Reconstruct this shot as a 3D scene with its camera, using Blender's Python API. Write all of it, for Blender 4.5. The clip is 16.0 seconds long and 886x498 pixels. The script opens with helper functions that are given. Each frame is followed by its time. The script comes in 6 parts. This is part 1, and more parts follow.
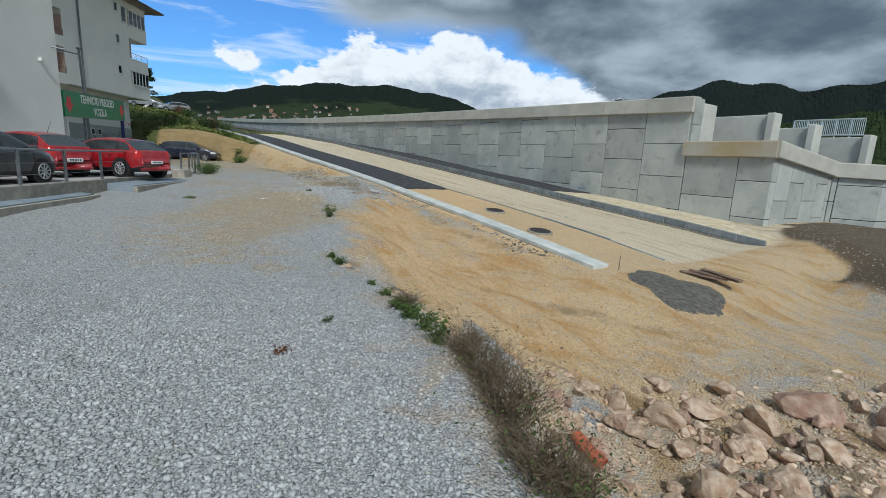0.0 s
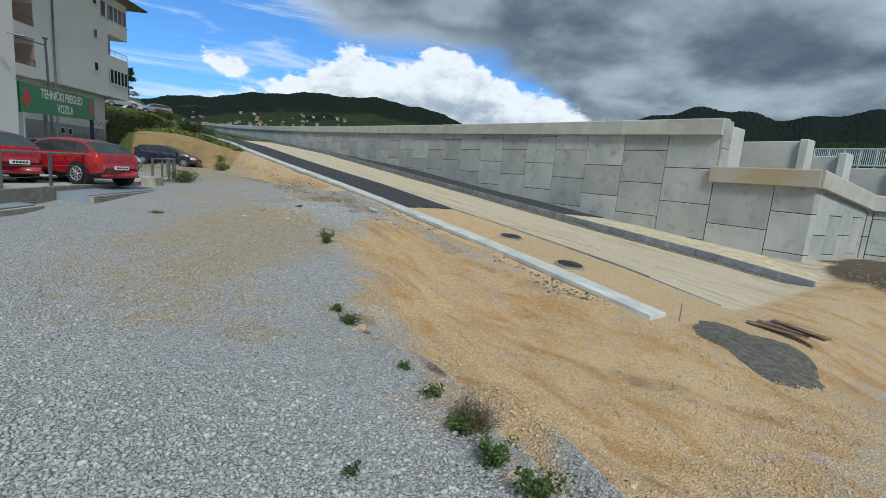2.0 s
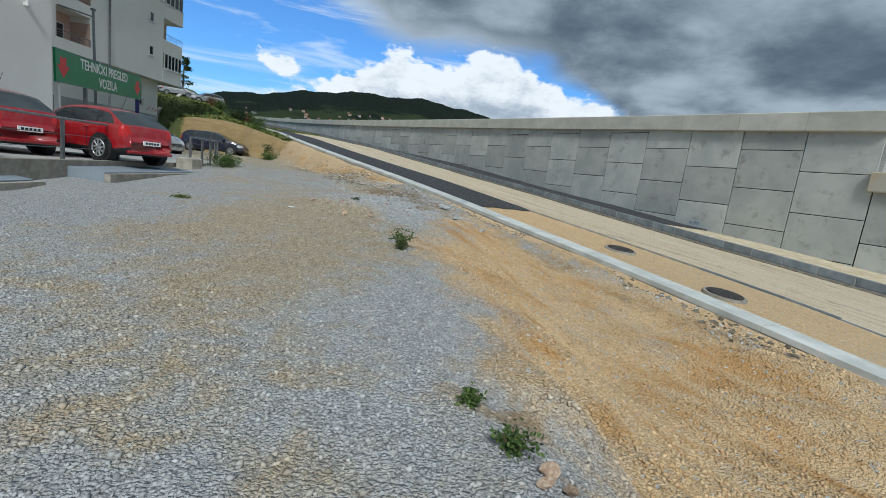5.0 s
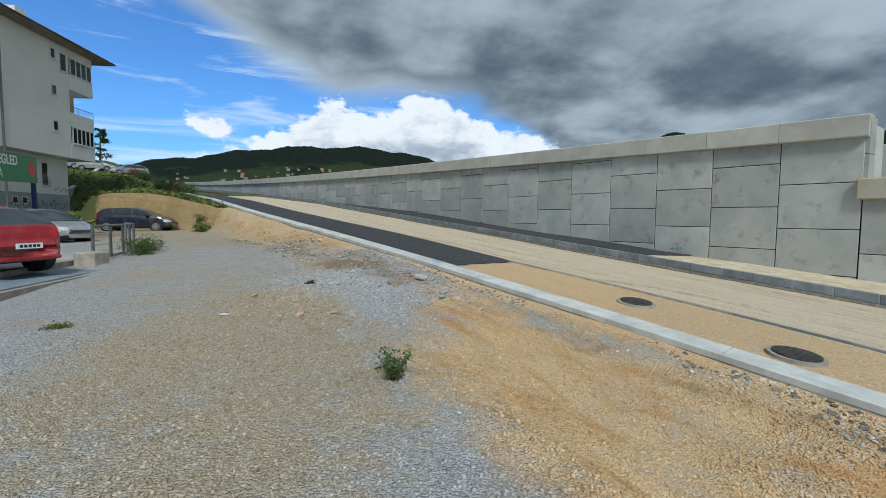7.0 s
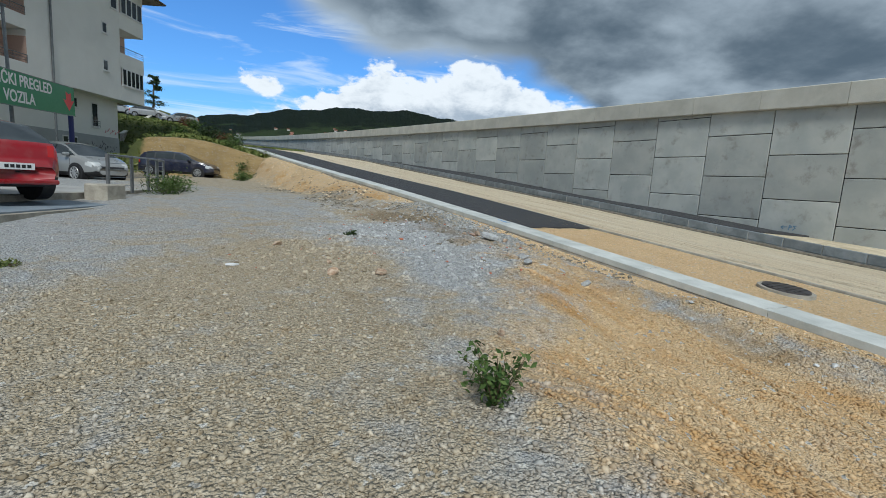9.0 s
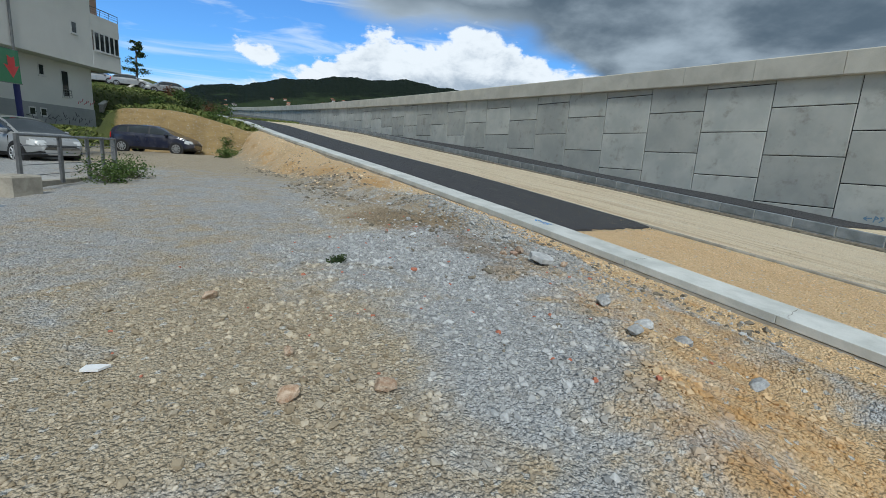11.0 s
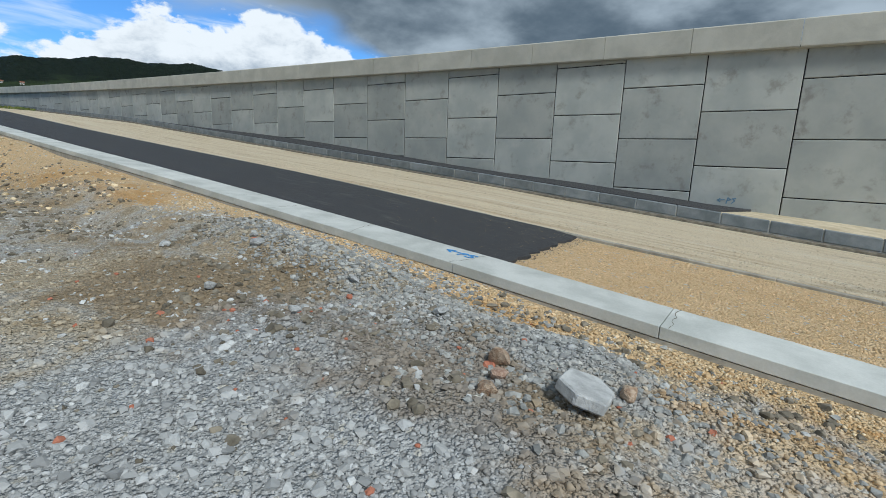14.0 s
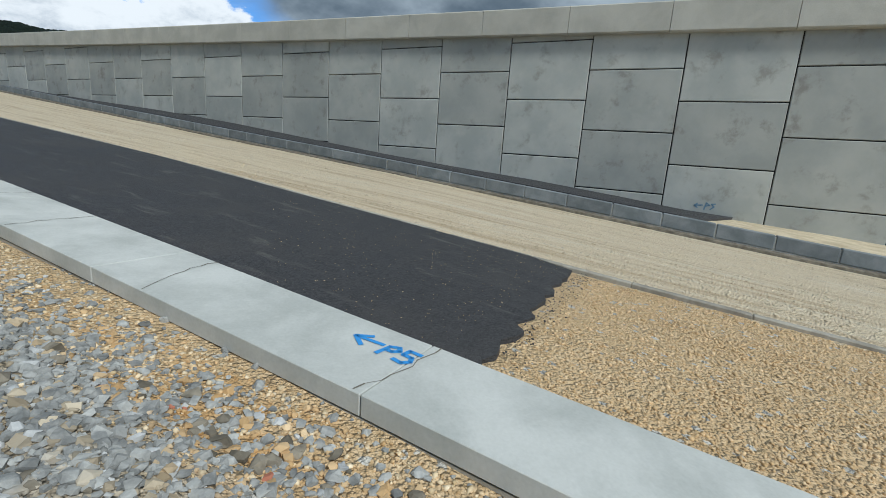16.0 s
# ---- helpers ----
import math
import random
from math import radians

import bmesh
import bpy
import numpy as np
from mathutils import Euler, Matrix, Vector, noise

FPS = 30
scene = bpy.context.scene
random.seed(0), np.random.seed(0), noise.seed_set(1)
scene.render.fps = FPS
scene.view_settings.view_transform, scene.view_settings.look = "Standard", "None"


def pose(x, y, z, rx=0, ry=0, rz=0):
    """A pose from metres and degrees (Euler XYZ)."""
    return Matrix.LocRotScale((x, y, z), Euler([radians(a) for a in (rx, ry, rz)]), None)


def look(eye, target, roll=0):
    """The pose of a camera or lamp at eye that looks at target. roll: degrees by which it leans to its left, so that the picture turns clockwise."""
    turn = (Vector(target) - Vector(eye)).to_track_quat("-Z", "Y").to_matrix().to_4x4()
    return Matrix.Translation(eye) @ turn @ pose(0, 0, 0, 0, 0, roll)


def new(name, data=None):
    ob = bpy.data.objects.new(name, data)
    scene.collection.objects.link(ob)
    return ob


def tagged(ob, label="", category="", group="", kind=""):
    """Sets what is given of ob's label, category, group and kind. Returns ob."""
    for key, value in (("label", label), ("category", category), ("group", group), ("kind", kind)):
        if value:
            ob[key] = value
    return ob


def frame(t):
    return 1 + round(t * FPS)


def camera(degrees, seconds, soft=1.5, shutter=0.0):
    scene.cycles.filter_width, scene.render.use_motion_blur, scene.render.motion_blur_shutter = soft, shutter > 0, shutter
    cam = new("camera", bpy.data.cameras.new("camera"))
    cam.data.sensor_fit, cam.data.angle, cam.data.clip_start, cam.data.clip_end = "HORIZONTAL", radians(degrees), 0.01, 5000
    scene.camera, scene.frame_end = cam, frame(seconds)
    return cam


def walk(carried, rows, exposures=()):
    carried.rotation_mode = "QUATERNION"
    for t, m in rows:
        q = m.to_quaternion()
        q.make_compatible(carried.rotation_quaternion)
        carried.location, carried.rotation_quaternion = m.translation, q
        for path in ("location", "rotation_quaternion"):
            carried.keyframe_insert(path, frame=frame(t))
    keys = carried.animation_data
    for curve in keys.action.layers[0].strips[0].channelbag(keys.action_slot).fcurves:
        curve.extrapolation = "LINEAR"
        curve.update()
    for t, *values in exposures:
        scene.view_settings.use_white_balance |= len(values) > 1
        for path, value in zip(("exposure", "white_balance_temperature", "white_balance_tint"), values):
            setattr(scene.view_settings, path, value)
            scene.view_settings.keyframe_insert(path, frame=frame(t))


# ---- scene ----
cam = camera(88.2, 16.0, soft=0.8)
# seconds, place, yaw, pitch, roll
ROWS = [
    (0, 0.246, -0.032, 1.566, 1.22, -10.82, 2.85),
    (0.5, -0.017, 0.446, 1.622, 4.95, -9.92, 3.57),
    (1, -0.301, 1.145, 1.651, 0.66, -6.92, 5.61),
    (1.5, -0.436, 1.633, 1.612, -2.32, -6.41, 2.40),
    (2, -0.682, 2.163, 1.631, -0.79, -8.99, 4.93),
    (2.5, -0.897, 2.764, 1.688, -3.38, -8.88, 5.01),
    (3, -1.111, 3.318, 1.673, -0.90, -9.32, 5.72),
    (3.5, -1.377, 3.884, 1.639, 4.83, -9.54, 6.57),
    (4, -1.671, 4.267, 1.171, 4.35, -8.94, 7.67),
    (4.5, -1.861, 4.762, 1.169, 4.22, -9.06, 7.55),
    (5, -2.041, 5.270, 1.168, 3.87, -9.16, 7.23),
    (5.5, -2.238, 5.812, 1.167, 3.21, -9.21, 6.60),
    (6, -2.415, 6.425, 1.627, 2.45, -10.04, 4.62),
    (6.5, -2.617, 7.080, 1.642, -4.50, -9.01, 3.72),
    (7, -2.829, 7.614, 1.650, -1.70, -3.85, 0.51),
    (7.5, -3.025, 8.206, 1.605, 1.67, -3.77, 4.46),
    (8, -3.099, 8.874, 1.588, -1.38, -4.29, 5.00),
    (8.5, -3.282, 9.392, 1.571, 2.69, -6.76, 2.55),
    (9, -3.412, 9.963, 1.129, 3.17, -7.88, 3.71),
    (9.5, -3.524, 10.579, 1.107, 3.15, -9.29, 3.83),
    (10, -3.653, 11.210, 1.090, 3.07, -10.10, 3.89),
    (10.5, -3.824, 11.855, 1.079, 3.09, -10.47, 4.03),
    (11, -3.983, 12.646, 1.430, 2.95, -11.36, 3.64),
    (11.5, -4.215, 13.340, 1.454, 5.82, -8.99, 2.54),
    (12, -4.371, 14.011, 1.460, 3.33, -8.42, 0.41),
    (12.5, -4.519, 14.583, 1.420, 2.58, -8.42, 4.95),
    (13, -4.554, 15.229, 1.437, -4.96, -10.76, 3.55),
    (13.5, -4.544, 15.836, 1.414, -5.99, -11.87, 3.67),
    (14, -4.436, 16.532, 1.398, -19.32, -11.33, 1.94),
    (14.5, -4.306, 17.208, 1.381, -19.76, -11.23, 2.46),
    (15, -4.142, 17.844, 1.381, -24.15, -11.39, 1.45),
    (15.5, -3.734, 18.574, 1.308, -27.49, -11.70, 2.72),
    (16, -3.367, 19.123, 1.328, -27.50, -11.99, 3.98),
]
walk(cam, [(t, pose(x, y, z, 90 + pitch, 0, yaw) @ pose(0, 0, 0, 0, 0, roll)) for t, x, y, z, yaw, pitch, roll in ROWS], exposures=[(0.0, 0.0, 5980, 5), (16.0, 0.0, 5980, 5)])

# ---- light and sky ----
SUN_EL, SUN_AZ = radians(46), radians(168)
world = bpy.data.worlds.new("sky")
scene.world = world
world.use_nodes = True


class Nodes:
    """Short hand for building node trees."""

    def __init__(self, tree):
        self.t = tree
        tree.nodes.clear()

    def n(self, kind, ins=None, operation="", interpolation_type="", data_type="", blend_type="", attribute_name="", feature=""):
        node = self.t.nodes.new(kind)
        if operation:
            node.operation = operation
        if interpolation_type:
            node.interpolation_type = interpolation_type
        if data_type:
            node.data_type = data_type
        if blend_type:
            node.blend_type = blend_type
        if feature:
            node.feature = feature
        if attribute_name:
            node.attribute_name = attribute_name
        for k, v in (ins or {}).items():
            self.put(node.inputs[k], v)
        return node

    def put(self, socket, v):
        if isinstance(v, bpy.types.NodeSocket):
            self.t.links.new(v, socket)
        elif isinstance(v, tuple) and len(v) == 3 and socket.type == "RGBA":
            socket.default_value = (*v, 1)
        else:
            socket.default_value = v

    def m(self, op, a, b=0.0, c=0.0):
        return self.n("ShaderNodeMath", {0: a, 1: b, 2: c}, operation=op).outputs[0]

    def step(self, x, lo, hi):
        return self.n("ShaderNodeMapRange", {"Value": x, "From Min": lo, "From Max": hi}, interpolation_type="SMOOTHSTEP").outputs["Result"]

    def mix(self, f, a, b, mode="MIX"):
        node = self.n("ShaderNodeMix", data_type="RGBA", blend_type=mode)
        self.put(node.inputs["Factor"], f)
        self.put(node.inputs["A"], a), self.put(node.inputs["B"], b)
        return node.outputs["Result"]

    def noise(self, vec, scale, detail=4.0, rough=0.55, warp=0.0):
        ins = {"Scale": scale, "Detail": detail, "Roughness": rough, "Distortion": warp}
        if vec is not None:
            ins["Vector"] = vec
        return self.n("ShaderNodeTexNoise", ins).outputs["Fac"]

    def xyz(self, x, y, z=0.0):
        return self.n("ShaderNodeCombineXYZ", {0: x, 1: y, 2: z}).outputs[0]


def build_sky():
    w = Nodes(world.node_tree)
    sky = w.n("ShaderNodeTexSky")
    sky.sky_type, sky.sun_disc, sky.sun_elevation, sky.sun_rotation = "NISHITA", False, SUN_EL, SUN_AZ
    way = w.n("ShaderNodeTexCoord").outputs["Generated"]
    sep = w.n("ShaderNodeSeparateXYZ", {0: way})
    x, y, z = sep.outputs
    up = w.m("MAXIMUM", z, 0.0)
    az = w.m("MULTIPLY", w.m("ARCTAN2", w.m("MULTIPLY", x, -1.0), y), 57.3)
    el = w.m("ADD", w.m("MULTIPLY", w.m("ARCSINE", z), 57.3), 1.4)
    # high layer, seen in perspective as a flat deck
    k = w.m("DIVIDE", 1.0, w.m("ADD", up, 0.30))
    deck = w.xyz(w.m("MULTIPLY", x, k), w.m("MULTIPLY", y, k), 3.7)
    big = w.noise(deck, 1.5, 6.0, 0.5, 0.2)
    lump = w.noise(deck, 2.6, 7.0, 0.53, 0.12)
    flat = w.xyz(w.m("MULTIPLY", az, 0.115), w.m("MULTIPLY", el, 0.19), 1.3)
    heap = w.noise(flat, 1.15, 9.0, 0.58, 0.25)
    fine = w.noise(flat, 3.0, 8.0, 0.62, 0.2)
    foot = w.m("SUBTRACT", w.m("ADD", 15.6, w.m("MULTIPLY", w.step(az, 6.0, 30.0), 7.0)), w.m("MULTIPLY", w.step(az, -4.0, -22.0), 10.0))
    over = w.m("SUBTRACT", w.m("ADD", el, w.m("MULTIPLY", w.m("SUBTRACT", big, 0.5), 11.0)), foot)
    mask_deck = w.step(over, -1.6, 1.6)
    tone = w.step(w.m("ADD", w.m("MULTIPLY", lump, 0.7), w.m("MULTIPLY", big, 0.3)), 0.36, 0.64)
    tone = w.m("MAXIMUM", tone, w.m("MULTIPLY", w.step(over, 4.5, 0.0), w.step(az, -14.0, 6.0)))
    grey = w.mix(tone, (0.105, 0.14, 0.178), (0.42, 0.475, 0.53))
    # heaped clouds along the horizon
    off = w.m("SUBTRACT", az, 7.0)
    fall = w.m("ADD", w.m("MULTIPLY", w.step(off, 2.0, 26.0), 9.0), w.m("MULTIPLY", w.step(off, -9.0, -34.0), 8.0))
    crest = w.m("SUBTRACT", 14.4, fall)
    mass = w.m("ADD", w.m("SUBTRACT", crest, el), w.m("ADD", w.m("MULTIPLY", w.m("SUBTRACT", heap, 0.5), 12.0), w.m("MULTIPLY", w.m("SUBTRACT", fine, 0.5), 5.0)))
    puff = w.m("SUBTRACT", 1.0, w.m("SQRT", w.m("ADD", w.m("POWER", w.m("ABSOLUTE", w.m("DIVIDE", w.m("SUBTRACT", az, 24.9), 2.3)), 2.0), w.m("POWER", w.m("ABSOLUTE", w.m("DIVIDE", w.m("SUBTRACT", el, 11.2), 0.95)), 2.0))))
    puff = w.m("ADD", w.m("MULTIPLY", puff, 2.4), w.m("ADD", w.m("MULTIPLY", w.m("SUBTRACT", heap, 0.5), 3.0), w.m("MULTIPLY", w.m("SUBTRACT", fine, 0.5), 7.0)))
    mass = w.m("MAXIMUM", mass, puff)
    mask_heap = w.step(mass, -0.5, 0.7)
    shade = w.step(w.m("ADD", w.m("MULTIPLY", fine, 1.0), w.m("MULTIPLY", w.step(mass, 7.0, 0.0), 0.35)), 0.40, 0.82)
    white = w.mix(shade, (0.38, 0.44, 0.52), (0.90, 0.91, 0.93))
    # thin streaks
    streak = w.noise(w.xyz(w.m("MULTIPLY", az, 0.05), w.m("MULTIPLY", el, 0.30), 8.0), 1.3, 5.0, 0.6, 0.8)
    thin = w.m("MULTIPLY", w.step(w.m("ADD", streak, w.m("MULTIPLY", w.step(el, 12.0, 7.0), 0.16)), 0.53, 0.72), 0.55)
    blue = w.mix(1.0, sky.outputs[0], (0.060, 0.103, 0.156), "MULTIPLY")
    col = w.mix(thin, blue, (0.82, 0.88, 0.95))
    col = w.mix(mask_deck, col, grey)
    col = w.mix(w.m("MULTIPLY", mask_heap, 1.0), col, white)
    bg = w.n("ShaderNodeBackground", {"Color": col, "Strength": 1.0})
    w.n("ShaderNodeOutputWorld", {"Surface": bg.outputs[0]})


build_sky()
sun = new("sun", bpy.data.lights.new("sun", "SUN"))
sun.data.energy, sun.data.angle, sun.data.color = 2.8, radians(12), (1.0, 0.965, 0.91)
sun.matrix_world = look((0, 0, 0), (-math.sin(SUN_AZ) * math.cos(SUN_EL), -math.cos(SUN_AZ) * math.cos(SUN_EL), -math.sin(SUN_EL)))

# ---- plan: s runs along the long wall, d away from its face towards the yard ----
W0 = Vector((10.598, 21.554))
AZ = radians(35.294)
UX, UY = -math.sin(AZ), math.cos(AZ)
NX, NY = -math.cos(AZ), -math.sin(AZ)


def plan(s, d, z=0.0):
    return Vector((W0.x + UX * s + NX * d, W0.y + UY * s + NY * d, z))


def to_sd(x, y):
    return (x - W0.x) * UX + (y - W0.y) * UY, (x - W0.x) * NX + (y - W0.y) * NY


def curve(s, *pairs):
    return np.interp(s, [p[0] for p in pairs], [p[1] for p in pairs])


def road_z(s, d):
    return curve(s, (-15, -2.0), (-5, -0.89), (-2, -0.55), (1, -0.27), (4, 0.0), (7, 0.285), (10, 0.56), (14, 0.91), (20, 1.39), (28, 2.06), (40, 3.10), (60, 4.43), (150, 9.93)) + 0.0113 * (d - 10)


def kerb_d(s):
    return curve(s, (-5, 11.08), (-2, 11.02), (1, 10.93), (4, 10.86), (7, 10.86), (14, 10.9), (28, 10.95), (40, 10.77), (60, 10.41), (110, 9.5), (150, 8.8))


def strip_d(s):
    return curve(s, (-5, 8.62), (-2, 8.33), (1, 8.18), (4, 8.18), (7, 8.26), (10, 8.2), (14, 8.0), (20, 8.05), (28, 8.1), (40, 7.88), (60, 7.43), (110, 6.3), (150, 5.4))


def curb_d(s):
    return curve(s, (-5, 2.57), (-2, 2.74), (1, 2.88), (4, 3.0), (10, 3.06), (14, 2.95), (20, 2.57), (28, 2.13), (40, 1.74), (60, 1.42), (110, 1.2))


def edge_d(s):
    return curve(s, (-14, 21.0), (-9.9, 19.4), (-8, 18.75), (-6.2, 18.2), (-4.5, 17.85), (-2.4, 17.25), (-0.6, 16.65), (1, 16.3), (2.1, 15.3), (3, 14.6), (4, 14.0), (5.1, 13.7), (8, 13.4), (16, 13.4), (24, 13.3), (40, 13.0), (60, 12.3))


def base_z(s):
    """Height of the footway where it meets the long wall."""
    return curve(s, (-8, -0.9), (-4, -0.45), (-2.2, -0.28), (0, -0.13), (2.1, 0.07), (4.4, 0.18), (6.4, 0.33), (8.7, 0.6), (10.8, 0.76), (13.6, 0.95), (16.3, 1.22), (23, 1.9), (28, 2.3), (34.4, 2.72), (50, 3.7), (110, 7.4), (150, 9.85))


def soil_line(s):
    return curve(s, (-14, 13.0), (-8.1, 4.9), (-6, 2.0), (-3.9, -0.3))


def sm(x, lo, hi):
    t = np.clip((np.asarray(x, float) - lo) / (hi - lo), 0, 1)
    return t * t * (3 - 2 * t)


RNG = np.random.default_rng(7)
WAVES = [(RNG.uniform(-1, 1, 2) * f, RNG.uniform(0, 6.28), a) for f, a, n in ((0.9, 0.030, 5), (2.2, 0.016, 6), (5.0, 0.008, 7), (11.0, 0.004, 7)) for _ in range(n)]


def rough(x, y):
    z = 0
    for k, p, a in WAVES:
        z = z + a * np.sin(k[0] * x + k[1] * y + p)
    return z


def ground_z(x, y):
    x, y = np.asarray(x, float), np.asarray(y, float)
    s, d = to_sd(x, y)
    yard = np.interp(y, (0, 7.6, 13, 18, 26, 38), (-0.3, -0.2, -0.05, 0.2, 0.5, 0.62)) + 0.02 * sm(-x, 5, 11) * (1 - sm(y, 20, 30))
    sc = np.maximum(s, -9)
    low = road_z(sc, np.minimum(d, 20)) - 0.03 * sm(s, -7, 1) - 0.05 - 0.32 * sm(d, 11.9, 14.0) * (1 - sm(s, -1, 4)) - 0.35 * sm(-s, 6, 8) * (1 - sm(d, 9.5, 12.5))
    e, kd = edge_d(s), kerb_d(np.clip(s, -4, 140)) + 0.65
    reach = np.where(s < 4, 2.6 - 0.6 * sm(s, -4, 3), np.maximum(e - kd - 0.25, 0.6))
    w = sm((e - d) / reach, 0, 1)
    z = yard * (1 - w) + low * w
    # trench with the dry brush
    z = z - 0.26 * np.exp(-((d - e + 0.85) / 0.22) ** 2) * (1 - sm(s, -4.6, -2.2)) * sm(s, -12, -9)
    # clods and ruts beside the kerb
    side = sm(e - d, -0.6, 0.6) * sm(d - kd, 0.1, 0.8)
    z = z + rough(x, y) * (0.35 + 1.1 * side + 1.6 * side * sm(s, 11, 16))
    z = z + 0.05 * side * np.sin(d * 5.2 + 0.7 * np.sin(s * 0.9))
    rut = np.sin((d - 0.35 * s) * 2.1 + 1.2 * np.sin(s * 0.55))
    z = z - 0.07 * side * (1 - sm(s, 4, 8)) * sm(rut, 0.45, 0.95)
    # carriageway bed
    on = 1 - sm(d - kd + 0.5, 0, 0.12)
    bed = road_z(s, d) - 0.03 + 0.010 * np.sin(d * 7.0 + np.sin(s * 0.35)) * sm(d, 2.4, 3.4) + rough(x, y) * 0.10
    low_side = sm(s, -7.5, -4.0)
    z = np.where((d < kd) & (s > -12), z * (1 - on * low_side) + bed * on * low_side, z)
    # verge below the long wall and the soil beyond the wing
    verge = base_z(s) - 0.12
    v = (1 - sm(d, 0.3, 2.2)) * sm(s, -6.0, -4.5)
    z = z * (1 - v) + np.maximum(verge, -0.35) * v
    soil = sm(soil_line(s) - d, -0.1, 0.9) * (1 - sm(s, -4.3, -3.7))
    z = z * (1 - soil) + (-0.15 + 0.13 * np.clip(s + 4, -8, 0) + 0.5 * rough(x, y)) * soil
    z = np.where((d < -0.5) & (s > -4.5), -0.3, z)
    # sand heap at the foot of the road
    z = z + 0.30 * np.exp(-(((s + 5.6) / 1.1) ** 2 + ((d - 2.6) / 2.4) ** 2))
    # cut bank behind the yard and the hillside above it
    face = sm(y + 0.10 * (x + 22) + 0.25 * np.sin(x * 0.9) + 0.12 * np.sin(x * 2.7), 40.55, 40.95) * sm(d, 10.4, 12.5)
    slope = 3.35 + 0.135 * np.clip(y - 41, 0, 60) + 0.06 * np.clip(y - 101, 0, 90) + 0.03 * np.clip(-x - 34, 0, 40) + 0.2 * np.sin(x * 0.23 + y * 0.11)
    near_road = 1 - sm(d, 11.0, 17.0)
    slope = slope * (1 - near_road) + np.minimum(slope, road_z(np.minimum(s, 140), d) - 0.35) * near_road
    left = 1 - sm(x, -30.5, -26.0)
    cutw = face * (1 - left) + sm(y + 0.3 * np.sin(x), 52, 61) * left
    z = z * (1 - cutw) + slope * cutw
    # bench of grass before the apartment block
    bench = sm(-x, 24, 29) * sm(y, 33, 39) * (1 - sm(y, 56, 60))
    z = z + np.maximum(1.7 * bench - z, 0) * sm(bench, 0.02, 0.2)
    far = sm(np.hypot(x, y), 150, 420)
    return z * (1 - far) + 6.0 * far


# ---- materials ----
def material(name):
    m = bpy.data.materials.new(name)
    m.use_nodes = True
    return m, Nodes(m.node_tree)


def finish(w, col, rough_v=0.8, metal=0.0, height=None, strength=0.3, dist=0.02, **extra):
    ins = {"Base Color": col, "Roughness": rough_v, "Metallic": metal}
    ins.update({k.replace("_", " "): v for k, v in extra.items()})
    if height is not None:
        ins["Normal"] = w.n("ShaderNodeBump", {"Height": height, "Strength": strength, "Distance": dist}).outputs[0]
    b = w.n("ShaderNodeBsdfPrincipled", ins)
    w.n("ShaderNodeOutputMaterial", {"Surface": b.outputs[0]})


def surface(name, a, b, scale=3.0, fine=40.0, rough_v=0.75, metal=0.0, bump=0.25, vary=0.12, island=False, dist=0.01, **extra):
    """Two-scale mottled surface between colours a and b, with grain and a slight change from piece to piece."""
    m, w = material(name)
    co = w.n("ShaderNodeTexCoord").outputs["Object"]
    n1, n2 = w.noise(co, scale, 6.0, 0.6, 0.3), w.noise(co, fine, 3.0)
    col = w.mix(w.step(n1, 0.3, 0.7), a, b)
    col = w.mix(0.35, col, w.mix(n2, (0.25, 0.25, 0.25), (0.95, 0.95, 0.95)), "SOFT_LIGHT")
    rnd = w.n("ShaderNodeNewGeometry").outputs["Random Per Island"] if island else w.n("ShaderNodeObjectInfo").outputs["Random"]
    val = w.m("ADD", 1.0 - vary, w.m("MULTIPLY", rnd, 2 * vary))
    col = w.n("ShaderNodeHueSaturation", {"Color": col, "Value": val}).outputs[0]
    finish(w, col, rough_v, metal, w.m("ADD", n1, w.m("MULTIPLY", n2, 0.5)), bump, dist, **extra)
    return m


def plain(name, c, rough_v=0.5, metal=0.0, **extra):
    m, w = material(name)
    co = w.n("ShaderNodeTexCoord").outputs["Object"]
    n1 = w.noise(co, 9.0, 4.0)
    col = w.mix(w.m("MULTIPLY", n1, 0.35), c, tuple(v * 0.7 for v in c))
    finish(w, col, w.m("ADD", rough_v - 0.08, w.m("MULTIPLY", n1, 0.16)), metal, **extra)
    return m


def panel_concrete():
    m, w = material("panel_concrete")
    co = w.n("ShaderNodeTexCoord").outputs["Object"]
    rnd = w.n("ShaderNodeObjectInfo").outputs["Random"]
    off = w.n("ShaderNodeVectorMath", {0: co, 1: w.xyz(w.m("MULTIPLY", rnd, 40.0), w.m("MULTIPLY", rnd, 17.0))}, operation="ADD").outputs[0]
    blot = w.noise(off, 0.8, 6.0, 0.6, 0.15)
    cloud = w.noise(off, 2.1, 7.0, 0.65, 0.1)
    pores = w.noise(off, 60.0, 2.0)
    col = w.mix(w.step(blot, 0.32, 0.70), (0.355, 0.37, 0.345), (0.46, 0.465, 0.425))
    col = w.mix(w.m("MULTIPLY", w.step(cloud, 0.53, 0.72), 0.7), col, (0.235, 0.22, 0.19))
    col = w.mix(w.m("MULTIPLY", w.step(w.noise(off, 1.5, 5.0), 0.6, 0.75), 0.45), col, (0.50, 0.49, 0.44))
    val = w.m("ADD", 0.86, w.m("MULTIPLY", rnd, 0.30))
    col = w.n("ShaderNodeHueSaturation", {"Color": col, "Value": val}).outputs[0]
    finish(w, col, 0.82, 0.0, w.m("ADD", cloud, w.m("MULTIPLY", pores, 0.3)), 0.18, 0.01)
    return m


